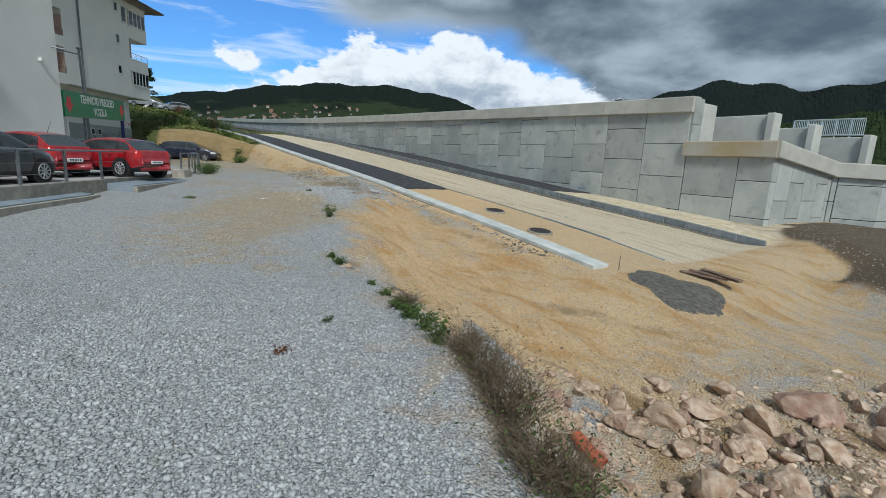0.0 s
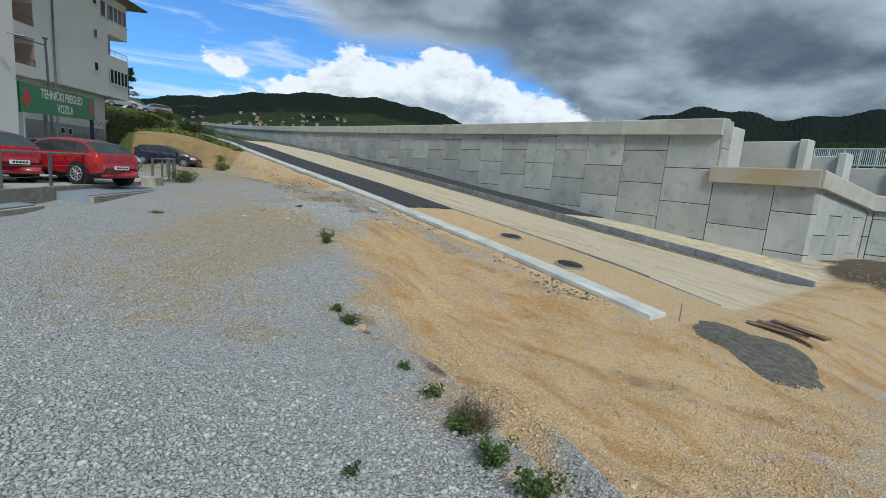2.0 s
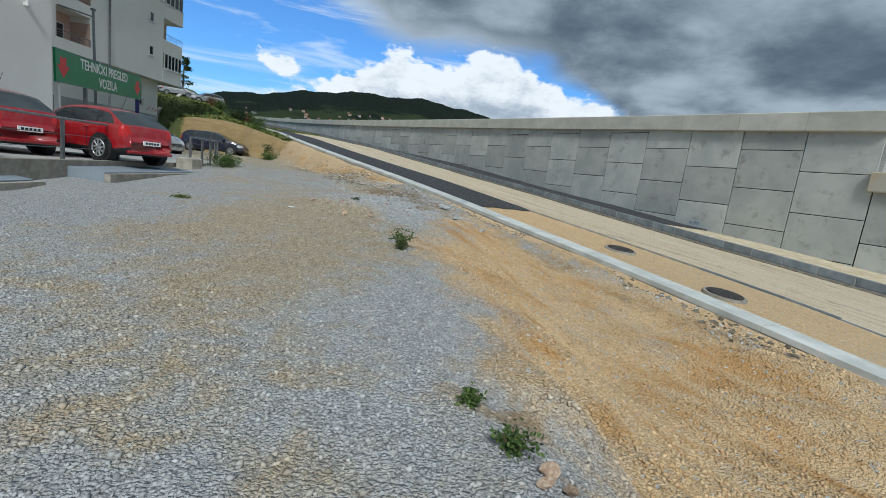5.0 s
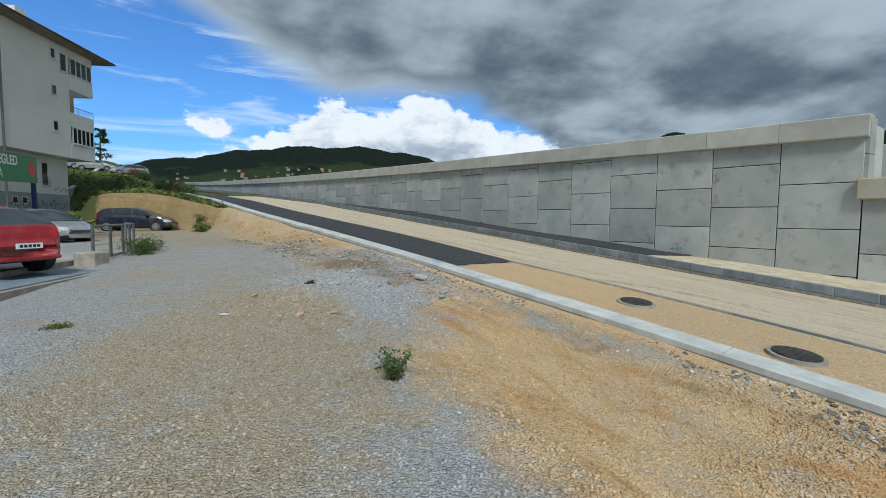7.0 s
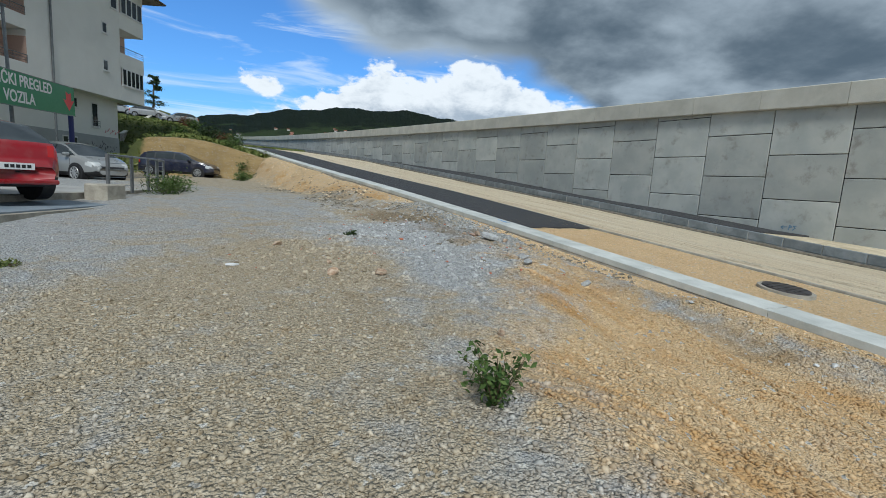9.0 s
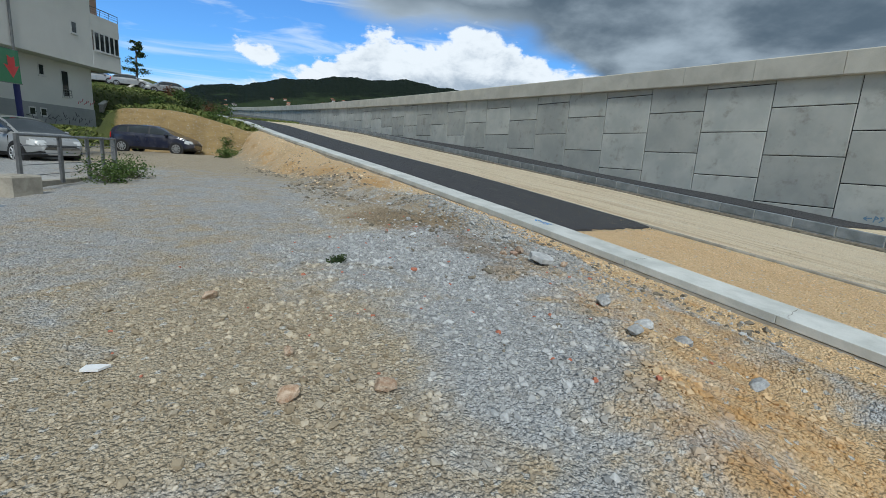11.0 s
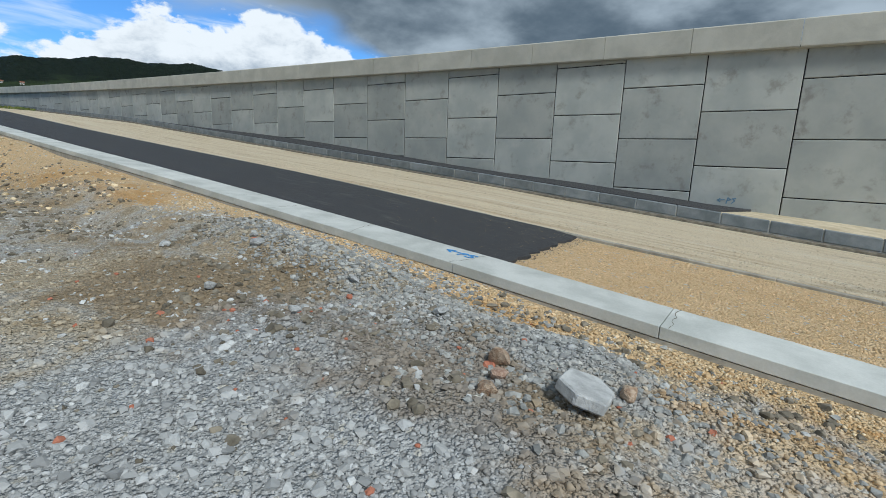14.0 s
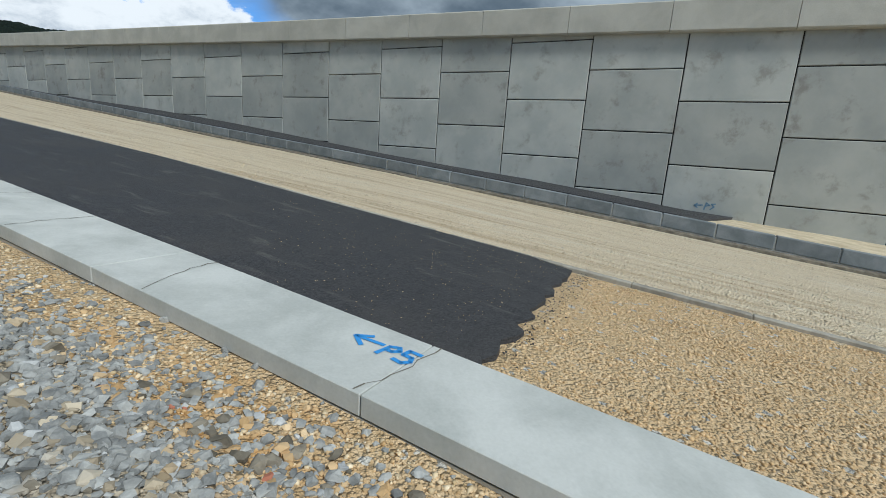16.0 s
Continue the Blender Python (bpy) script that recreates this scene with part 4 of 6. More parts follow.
stroke_mark("survey_mark", [[(-0.13, 0.0), (0.10, 0.02)], [(-0.03, 0.07), (-0.13, 0.0), (-0.02, -0.08)],
                            [(0.13, -0.10), (0.15, 0.03), (0.21, 0.06), (0.24, 0.02), (0.20, -0.02), (0.14, -0.02)],
                            [(0.38, 0.07), (0.29, 0.07), (0.28, 0.0), (0.35, 0.0), (0.37, -0.05), (0.33, -0.10), (0.26, -0.09)]],
            mk, 0.036, M_SPRAY, "blue sprayed arrow and letters PS on the concrete kerb", "paint mark")
fw = Matrix(((-UX, 0, NX, plan(5.62, 0.003).x), (-UY, 0, NY, plan(5.62, 0.003).y), (0, 1, 0, 0.47), (0, 0, 0, 1)))
stroke_mark("wall_mark", [[(-0.22, 0.0), (-0.05, 0.02)], [(-0.16, 0.05), (-0.22, 0.0), (-0.15, -0.05)], [(0.0, -0.08), (0.03, 0.08), (0.1, 0.03), (0.02, 0.0)], [(0.22, 0.07), (0.14, 0.06), (0.2, 0.0), (0.13, -0.07)]],
            fw, 0.03, M_OLDSPRAY, "faint blue sprayed mark at the foot of the wall", "paint mark")

# ---- apartment block ----
block = thing("apartment_block", pose(-33.1, 50.3, 0, 0, 0, 4), "pale rendered apartment block with loggias and a jutting upper part", "building")
X0, Y0 = -12.0, -24.0
part("upper_wall", boxed(X0, 0, -11.6, -2.95, 6.4, 15.4), M_RENDER, block)
part("recess_wall", boxed(X0, -1.5, -14.6, -11.6, 6.4, 15.4), M_PINK, block, "pinkish wall of the recess")
part("upper_wall", boxed(X0, 0, Y0, -14.6, 6.4, 15.4), M_RENDER, block)
part("ground_wall", boxed(X0, -1.3, Y0, -1.6, 2.9, 6.4), M_RENDER, block)
part("plinth", boxed(X0, -1.26, Y0, -1.55, -0.5, 3.35), M_RENDER_LOW, block, "grey plinth with scrawled paint")
# corner loggias
part("loggia_back", boxed(X0, -1.6, -2.95, 0, 6.4, 15.4), M_PINK, block, "pinkish loggia wall")
for z in (6.4, 9.45, 12.05, 14.75):
    h = {6.4: 1.25, 9.45: 0.75, 12.05: 1.25, 14.75: 0.65}[z]
    part("parapet", boxed(-1.6, 0.02, -3.0, 0.0, z, z + h, bevel=0.01), M_RENDER, block)
part("parapet", boxed(-1.6, 0.02, -3.0, 0.0, 9.05, 9.47), M_RENDER, block)


def window(parent, x, y0, y1, z0, z1, panes, sill=True):
    w = part("window", boxed(x - 0.08, x + 0.02, y0, y1, z0, z1), M_FRAME, parent)
    step = (y1 - y0) / panes
    for i in range(panes):
        part("pane", boxed(x - 0.02, x + 0.028, y0 + step * i + 0.085, y0 + step * (i + 1) - 0.085, z0 + 0.09, z1 - 0.09), M_GLASS, w)
    if sill:
        part("sill", boxed(x - 0.05, x + 0.10, y0 - 0.05, y1 + 0.05, z0 - 0.06, z0), M_FRAME, w)


window(block, 0.0, -2.75, -0.1, 7.66, 9.05, 5)
window(block, 0.0, -2.75, -0.1, 13.32, 14.74, 4)
window(block, 0.0, -3.95, -3.2, 13.32, 14.80, 1)
for z in (8.35, 11.15, 14.0):
    window(block, 0.0, -4.95, -4.4, z, z + 0.85, 1)
for y0, y1, z0, z1 in ((-6.5, -6.0, 5.2, 6.0), (-4.6, -3.9, 4.0, 5.9)):
    window(block, -1.3, y0, y1, z0, z1, 1)
for y in (-7.6, -6.7):
    window(block, -1.26, y, y + 0.55, 2.45, 3.05, 1, False)


def balcony_rail(parent, y0, y1, z, x=0.0):
    r = part("balcony_rail", rodded((x, y0, z + 0.5), (x, y1, z + 0.5), 0.03), M_STEEL, parent)
    for k in (0.17, 0.33):
        part("bar", rodded((x, y0, z + k), (x, y1, z + k), 0.014, n=6), M_STEEL, r)
    for y in np.linspace(y0, y1, 4):
        part("bar", rodded((x, y, z), (x, y, z + 0.5), 0.016, n=6), M_STEEL, r)


balcony_rail(block, -2.95, -0.02, 10.2), balcony_rail(block, -4.6, -3.9, 4.0, -1.15)
# stack of loggias further back
for i in range(3):
    z = 6.4 + 2.9 * i
    part("parapet", boxed(-1.5, 0.02, -14.6, -11.6, z - 0.1, z + 0.75), M_RENDER, block)
    balcony_rail(block, -14.6, -11.6, z + 0.75)
    window(block, -1.5, -13.6, -12.2, z + 0.3, z + 2.1, 2, False)
    part("loggia_side", boxed(-1.5, -0.02, -11.64, -11.58, z + 0.7, z + 2.4), M_PINK, block)
part("parapet", boxed(-1.5, 0.02, -14.6, -11.6, 15.0, 15.4), M_RENDER, block)
part("downpipe", rodded((0.09, -9.75, 1.0), (0.09, -9.75, 15.3), 0.07), M_STEEL, block)
# roof
bm = bmesh.new()
prism(bm, [[(1.2, 1.4, 15.42), (1.2, Y0, 15.42), (X0 - 1, Y0, 15.42), (X0 - 1, 1.4, 15.42)], [(1.2, 1.4, 15.55), (1.2, Y0, 15.55), (X0 - 1, Y0, 15.55), (X0 - 1, 1.4, 15.55)], [(-5.5, -5.0, 18.4), (-5.5, Y0, 18.4), (-6.5, Y0, 18.4), (-6.5, -5.0, 18.4)]])
roof = part("roof", bm, M_ROOF, block)
part("soffit", boxed(X0 - 0.9, 1.15, Y0, 1.35, 15.36, 15.415), M_SOFFIT, block)
part("gutter", rodded((1.22, 1.4, 15.47), (1.22, Y0, 15.47), 0.07), M_ROOF, block)
for y, h in ((-9.0, 0.0), (-6.3, -0.25)):
    ch = part("chimney", boxed(-1.9, -1.0, y - 0.5, y + 0.5, 16.0, 17.35 + h), M_RENDER, roof)
part("chimney_cap", boxed(-2.1, -0.8, -9.7, -8.3, 17.42, 17.52), M_ROOF, roof)
# scrawls on the plinth
rng = random.Random(11)
for k in range(38):
    a = Vector((-1.245, -7.9 + 0.155 * k + rng.uniform(0, 0.15), 2.2 + rng.uniform(0, 0.5)))
    part("scrawl", rodded(a, a + Vector((0, rng.uniform(-0.25, 0.3), rng.uniform(-0.35, 0.35))), 0.025, n=4), M_DARKSPRAY, block)
for k in range(9):
    a = Vector((-1.285, -3.2 + 0.2 * k, 3.65 + 0.1 * (k % 3)))
    part("scrawl", rodded(a, a + Vector((0, 0.12, 0.22 - 0.1 * (k % 2))), 0.03, n=4), M_PINKSPRAY, block)

# ---- near wing with the inspection hall ----
GY = -4.7
hall = thing("inspection_hall", pose(-18.2, 21.5, 0, 0, 0, 4), "blank pale rendered end of the vehicle inspection hall", "building")
part("wall", boxed(-14, 0, GY, 0, 0, 16.2), M_RENDER, hall)
part("wall_over_door", boxed(-14, 0, GY - 4.1, GY, 3.7, 16.2), M_RENDER, hall)
part("wall", boxed(-14, 0, -30, GY - 4.1, 0, 16.2), M_RENDER, hall)
gate = part("garage_door", boxed(-0.35, -0.2, GY - 4.1, GY, 0.2, 3.7), M_DARKDOOR, hall, "dark sectional garage door")
for i in range(5):
    part("rail", boxed(-0.2, -0.15, GY - 4.1, GY, 0.7 + 0.68 * i, 0.76 + 0.68 * i), M_STEEL, gate)
part("lintel_trim", boxed(-0.1, 0.10, GY - 4.4, GY + 0.35, 3.72, 3.84), M_CAP, hall)
part("drain_pipe", rodded((0.06, -3.75, 0.3), (0.06, -3.75, 14), 0.035), M_FRAME, hall)
cam_box = part("camera_box", boxed(0.0, 0.16, -1.1, -0.94, 5.0, 5.12), M_FRAME, hall)
part("bracket", rodded((0, -1.0, 5.17), (0.1, -1.0, 5.11), 0.02), M_FRAME, hall)
part("bracket", rodded((0, -0.3, 5.75), (0.5, -0.1, 5.7), 0.03), M_STEEL, hall)
for y in (-4.7, -5.95):
    ac = thing("air_conditioner", pose(-18.2, 21.5, 0, 0, 0, 4) @ pose(0.05, y, 4.36), "white outdoor air-conditioning unit on a wall bracket", "air conditioner", "air conditioners on the hall")
    part("casing", boxed(0.0, 0.34, -0.45, 0.45, 0.0, 0.66, bevel=0.02), M_CAP, ac)
    part("grille", rodded((0.34, 0.08, 0.33), (0.355, 0.08, 0.33), 0.26, n=20), M_STEEL, ac)
    part("bracket", boxed(-0.05, 0.45, -0.4, -0.34, -0.06, 0.0), M_STEEL, ac)
    part("bracket", boxed(-0.05, 0.45, 0.34, 0.4, -0.06, 0.0), M_STEEL, ac)

# ---- green sign ----
A, B = Vector((-18.35, 21.75, 0)), Vector((-21.45, 30.0, 0))
sign_len = (B - A).length
ang = math.degrees(math.atan2((B - A).y, (B - A).x))
sign = thing("direction_sign", Matrix.Translation(A + Vector((0, 0, 2.78))) @ Matrix.Rotation(radians(ang), 4, "Z") @ Matrix.Rotation(radians(-2.3), 4, "Y"), "long green sign with white lettering and red arrows on posts", "sign")
part("board", boxed(0, sign_len, -0.04, 0.04, 0, 1.22, bevel=0.01), M_GREEN, sign)
for z in (0.0, 1.2):
    part("frame_bar", boxed(-0.02, sign_len + 0.02, -0.055, -0.0415, z, z + 0.025), M_STEEL, sign)
face = pose(sign_len / 2, -0.045, 0, 90, 0, 0)
lettering("lettering", "TEHNIČKI PREGLED", 0.56, pose(sign_len * 0.50, -0.046, 0.90, 90), M_WHITE, sign, "white capital letters")
lettering("lettering", "VOZILA", 0.56, pose(sign_len * 0.52, -0.046, 0.33, 90), M_WHITE, sign, "white capital letters")
for x in (0.55, sign_len - 0.55):
    bm = bmesh.new()
    vs = [bm.verts.new((x + px * 1.45, -0.045, 0.6 + pz * 0.9)) for px, pz in ((-0.16, 0.42), (0.02, 0.34), (0.16, 0.42), (0.16, 0.02), (0.34, 0.06), (0.0, -0.45), (-0.34, 0.06), (-0.16, 0.02))]
    bm.faces.new(vs)
    part("arrow", bm, M_RED, sign, "red downward arrow")
part("post", rodded((sign_len - 0.1, 0.1, -2.9), (sign_len - 0.1, 0.1, 1.2), 0.1, n=12), M_BLUE, sign, "dark blue post")
part("post", boxed(0.35, 0.5, 0.05, 0.2, -2.6, 0.2), M_FRAME, sign, "pale post")
part("post", boxed(2.6, 2.72, 0.05, 0.17, -2.6, 0.2), M_STEEL, sign)
pole = thing("lamp_pole", Matrix.Translation((-22.2, 27.8, 0.4)), "grey steel pole with a bracket arm behind the sign", "lamp pole")
part("pole", rodded((0.15, 0, 0), (-0.15, 0.1, 6.6), 0.075, 0.055, 12), M_STEEL, pole)
part("arm", rodded((-0.15, 0.1, 6.3), (-1.1, -0.9, 6.45), 0.035), M_STEEL, pole)
part("cap", rodded((-0.15, 0.1, 6.6), (-0.15, 0.1, 6.68), 0.12, n=12), M_STEEL, pole)

# ---- parking lot ----
lot = thing("parking_lot", Matrix(), "pale worn concrete parking lot with a low edge", "pavement", kind="structure")
poly = [(-10.1, 2), (-10.8, 11.5), (-12.0, 17.6), (-12.5, 20.3), (-13.2, 23.6), (-14.6, 26.4), (-18.4, 30.5), (-27, 33.5), (-34, 33.5), (-34, 2)]
bm = prism(bmesh.new(), [[(x, y, z) for x, y in poly] for z in (-0.3, 0.40)])
part("slab", bm, M_LOT, lot)
for (x0, y0), (x1, y1) in zip(poly[:6], poly[1:7]):
    a, b = Vector((x0, y0, 0)), Vector((x1, y1, 0))
    u = (b - a).normalized()
    n = Vector((u.y, -u.x, 0)) * 0.10
    part("edge_stone", prism(bmesh.new(), [[a + n + Vector((0, 0, z)), b + n + Vector((0, 0, z)), b - n + Vector((0, 0, z)), a - n + Vector((0, 0, z))] for z in (-0.2, 0.44)]), M_FOOT, lot)
for y0, y1, xa, xb, xc, xd, top in ((6.5, 13.6, -9.3, -10.75, -10.35, -11.15, 0.08), (15.0, 19.3, -10.5, -11.1, -11.4, -12.25, 0.27)):
    pad = thing("ramp_plate", Matrix(), "flat blue-grey ramp slab with a concrete lip beside the fence", "slab", "ramp slabs")
    part("plate", prism(bmesh.new(), [[(xa, y0, z), (xb, y1, z), (xd, y1, z + 0.04), (xc, y0, z + 0.04)] for z in (-0.4, top)]), M_PAD, pad)
    part("lip", prism(bmesh.new(), [[(xa + 0.004, y0, z), (xa + 0.15, y0, z), (xb + 0.15, y1 + 0.1, z), (xb + 0.004, y1 + 0.1, z)] for z in (-0.5, top - 0.025)]), M_FOOT, pad)


def fence(pts, z, top, wires, label):
    f = thing("fence", Matrix(), label, "fence", "fences of the lot")
    for p in pts:
        part("post", boxed(p[0] - 0.03, p[0] + 0.03, p[1] - 0.03, p[1] + 0.03, z, z + top + 0.02), M_STEEL, f)
    for a, b in zip(pts, pts[1:]):
        part("top_rail", rodded((a[0], a[1], z + top), (b[0], b[1], z + top), 0.028), M_STEEL, f)
        for k in wires:
            part("wire", rodded((a[0], a[1], z + k), (b[0], b[1], z + k), 0.007, n=5), M_STEEL, f)


fence([(-10.15, 3.0), (-10.3, 5.1), (-10.5, 7.2), (-10.65, 9.3), (-10.85, 11.4), (-11.1, 13.1), (-11.6, 15.1), (-12.1, 17.3), (-12.55, 19.4)], 0.4, 0.95, (0.3, 0.6), "grey steel post-and-rail fence along the lot")
fence([(-12.2, 20.6), (-12.6, 21.9), (-12.95, 23.0), (-13.25, 23.8), (-13.8, 24.9), (-15.0, 26.3)], 0.4, 0.95, (0.2, 0.4, 0.6, 0.75), "grey steel fence with thin wires beside a shrub")
plinth = thing("concrete_block", Matrix.Translation((-11.95, 20.2, 0.2)), "rough grey concrete block at the fence end", "block")
part("block", boxed(-0.28, 0.28, -0.3, 0.3, 0, 0.46, bevel=0.03), M_FOOT, plinth)


# ---- cars ----
TOPLINE = {
    "hatch": ((-1, .40), (-.985, .57), (-.955, .665), (-.90, .72), (-.66, .935), (-.45, .985), (-.15, 1.0), (.08, .975), (.20, .925), (.50, .675), (.58, .64), (.84, .555), (.94, .48), (1, .36)),
    "mpv": ((-1, .40), (-.985, .60), (-.96, .69), (-.86, .90), (-.72, .965), (-.25, 1.0), (.06, .98), (.20, .925), (.58, .67), (.66, .63), (.88, .535), (.96, .46), (1, .36)),
    "sedan": ((-1, .40), (-.985, .55), (-.95, .65), (-.74, .685), (-.66, .70), (-.42, .94), (-.22, .99), (0, 1.0), (.15, .96), (.46, .685), (.54, .655), (.84, .57), (.95, .49), (1, .37)),
}


def shell(bm_of, x, half, pick):
    """Loft half-sections to both sides and hand each face to the part that pick() names."""
    for sgn in (1, -1):
        for i in range(len(x) - 1):
            for k in range(len(half[0]) - 1):
                q = [Vector((x[a], sgn * half[a][b][0], half[a][b][1])) for a, b in ((i, k), (i + 1, k), (i + 1, k + 1), (i, k + 1))]
                c = (q[0] + q[1] + q[2] + q[3]) / 4
                name = pick(c, i, k)
                bm = bm_of[name]
                vs = [bm.verts.new(p) for p in (q if sgn < 0 else q[::-1])]
                bm.faces.new(vs)


def car(m, kind, length, width, height, body_mat, label, wheel_r=0.315, glass_from=-0.80):
    """A parked car, nose towards +x, standing on z = 0."""
    t = thing("car", m, label, "car", "parked cars")
    L, H, hw = length / 2, height, width / 2
    u = np.linspace(-1, 1, 97)
    top = np.interp(u, *zip(*TOPLINE[kind])) * H
    soft = top.copy()
    for _ in range(3):
        soft[1:-1] = (soft[:-2] + 2 * soft[1:-1] + soft[2:]) / 4
    top = soft
    belt = np.minimum((0.635 - 0.035 * u) * H, top - 0.035)
    side = hw * (1 - 0.16 * np.abs(u) ** 7 - np.where(u > 0, 0.10, 0.03) * np.abs(u) ** 3 - 0.10 * np.abs(u) ** 40)
    low = 0.19 + 0.10 * np.abs(u) ** 8
    half = []
    for w, zb, zs, zt in zip(side, low, belt, top):
        h = zt - zs
        wr = 0.93 * w - 0.34 * h
        sec = [(0, zb), (0.78 * w, zb), (0.94 * w, zb + 0.05), (0.985 * w, zb + 0.15), (w, zb + 0.45 * (zs - zb)), (0.997 * w, zb + 0.66 * (zs - zb)), (0.982 * w, zb + 0.86 * (zs - zb)), (0.955 * w, zs - 0.012), (0.93 * w, zs)]
        for k in range(1, 9):
            f = k / 8
            sec.append((0.93 * w + (wr - 0.93 * w) * f - 0.035 * min(h, 0.3) / 0.3 * f ** 6, zs + (h * 0.90) * f))
        x1, z1 = sec[-1]
        for k in range(1, 7):
            a = k / 6
            sec.append((x1 * (1 - a), z1 + (zt - z1) * (1 - (1 - a) ** 2.2)))
        half.append(sec)
    x = u * L
    slope = np.gradient(top, x)
    xb, tail_z = -0.02 * L, 0.60 * H

    def pick(c, i, k):
        zt, zs = (top[i] + top[i + 1]) / 2, (belt[i] + belt[i + 1]) / 2
        sl = (slope[i] + slope[i + 1]) / 2
        if 8 <= k <= 15 and c.z > zs + 0.035 and zt - c.z > 0.085 and c.x > glass_from * L + 0.35 * (c.z - zs):
            if min(abs(c.x - xb), abs(c.x - xb + 0.50 * L)) > 0.035:
                return "side_window"
            return "pillar_trim"
        if k >= 16 and zt - zs > 0.05 and abs(sl) > 0.24 and abs(c.y) < 0.93 * half[i][16][0]:
            if sl < 0 and c.x > 0 and zt < 0.955 * H:
                return "windscreen"
            if sl > 0 and c.x < 0 and 0.71 * H < zt < 0.955 * H:
                return "rear_window"
        if c.x < -L + 0.20 and tail_z * 0.82 < c.z < tail_z * 1.12 and abs(c.y) > hw * 0.66:
            return "tail_light"
        if c.x > L - 0.42 and 0.405 * H < c.z < 0.50 * H and abs(c.y) > hw * 0.52:
            return "head_light"
        if c.x > L - 0.10 and abs(c.y) < hw * 0.5 and 0.30 * H < c.z < 0.40 * H:
            return "grille"
        if k <= 2 and abs(c.x) < L:
            return "underbody"
        return "body"

    bms = {n: bmesh.new() for n in ("body", "underbody", "side_window", "pillar_trim", "windscreen", "rear_window", "tail_light", "head_light", "grille")}
    shell(bms, x, half, pick)
    for i, turn in ((0, 1), (-1, -1)):
        ring = [Vector((x[i], y, z)) for y, z in half[i][1:-1]]
        ring = [Vector((x[i], 0, half[i][0][1]))] + ring + [Vector((x[i], 0, half[i][-1][1]))] + [Vector((p.x, -p.y, p.z)) for p in ring[::-1]]
        bms["body"].faces.new([bms["body"].verts.new(p) for p in ring[::turn]])
    mats = {"side_window": M_CARGLASS, "windscreen": M_CARGLASS, "rear_window": M_CARGLASS, "pillar_trim": M_TRIM, "tail_light": M_TAIL, "head_light": M_HEAD, "grille": M_TRIM, "underbody": M_TRIM}
    for name in sorted(bms):
        bm = bms[name]
        if not bm.faces:
            continue
        bmesh.ops.remove_doubles(bm, verts=bm.verts[:], dist=0.0006)
        halves = [bm]
        if name in ("side_window", "tail_light", "head_light"):
            halves = [bm, bm.copy()]
            for h, sgn in zip(halves, (1, -1)):
                bmesh.ops.delete(h, geom=[f for f in h.faces if f.calc_center_median().y * sgn < 0], context="FACES")
        for h in halves:
            part(name, h, mats.get(name, body_mat), t, smooth=True)
    wr = wheel_r
    for xw in (-L + 0.76, L - 0.84):
        for sgn in (1, -1):
            y = sgn * (hw - 0.10)
            part("wheel_arch", rodded((xw, y - sgn * 0.12, wr), (xw, sgn * (hw * 0.998), wr), wr + 0.06, n=28), M_TRIM, t)
            bm = rodded((xw, y - 0.10, wr), (xw, y + 0.10, wr), wr, n=28)
            bmesh.ops.bevel(bm, geom=[e for e in bm.edges if e.calc_face_angle(0) > 1.0], offset=0.03, segments=2, affect="EDGES")
            bmesh.ops.translate(bm, verts=bm.verts[:], vec=(0, sgn * 0.02, 0))
            wheel = part("wheel", bm, M_TYRE, t, "black tyre with a silver rim")
            part("rim", rodded((xw, y + sgn * 0.10, wr), (xw, y + sgn * 0.128, wr), 0.225, 0.215, n=24), M_TRIM, wheel)
            bm = bmesh.new()
            for k in range(9):
                a = k * 2 * math.pi / 9
                rod(bm, (xw, y + sgn * 0.132, wr), (xw + 0.21 * math.sin(a), y + sgn * 0.132, wr + 0.21 * math.cos(a)), 0.026, 0.022, 6)
            for k in range(24):
                a, b = k * 2 * math.pi / 24, (k + 1) * 2 * math.pi / 24
                rod(bm, (xw + 0.215 * math.sin(a), y + sgn * 0.128, wr + 0.215 * math.cos(a)), (xw + 0.215 * math.sin(b), y + sgn * 0.128, wr + 0.215 * math.cos(b)), 0.018, n=5)
            part("spokes", bm, M_RIM, wheel)
    zb = float(np.interp(0.40 * L, x, belt))
    for sgn in (1, -1):
        part("mirror", boxed(0.36 * L, 0.36 * L + 0.17, sgn * (hw * 0.93), sgn * (hw + 0.15), zb + 0.0, zb + 0.13, bevel=0.04), body_mat, t)
        for xh in (-0.42 * L, 0.04 * L):
            part("door_handle", boxed(xh, xh + 0.17, sgn * (hw * 0.95), sgn * (hw * 1.0 + 0.008), 0.565 * H, 0.585 * H, bevel=0.008), body_mat, t)
        for xk in (-0.40 * L, xb, 0.44 * L):
            part("door_seam", boxed(xk - 0.005, xk + 0.005, sgn * (hw * 0.97), sgn * (hw * 0.999), 0.34, 0.56 * H), M_TRIM, t)
    pl = part("number_plate", boxed(-L - 0.03, -L - 0.005, -0.26, 0.26, 0.36 * H, 0.36 * H + 0.115), M_WHITE, t, "white plate with plain bars")
    for k in range(5):
        part("bar", boxed(-L - 0.034, -L - 0.029, -0.20 + 0.085 * k, -0.14 + 0.085 * k, 0.36 * H + 0.03, 0.36 * H + 0.085), M_TRIM, pl)
    part("rear_bumper", boxed(-L - 0.018, -L + 0.08, -hw * 0.78, hw * 0.78, 0.27, 0.36, bevel=0.025), body_mat, t)
    ant = float(np.interp(-0.45 * L, x, top))
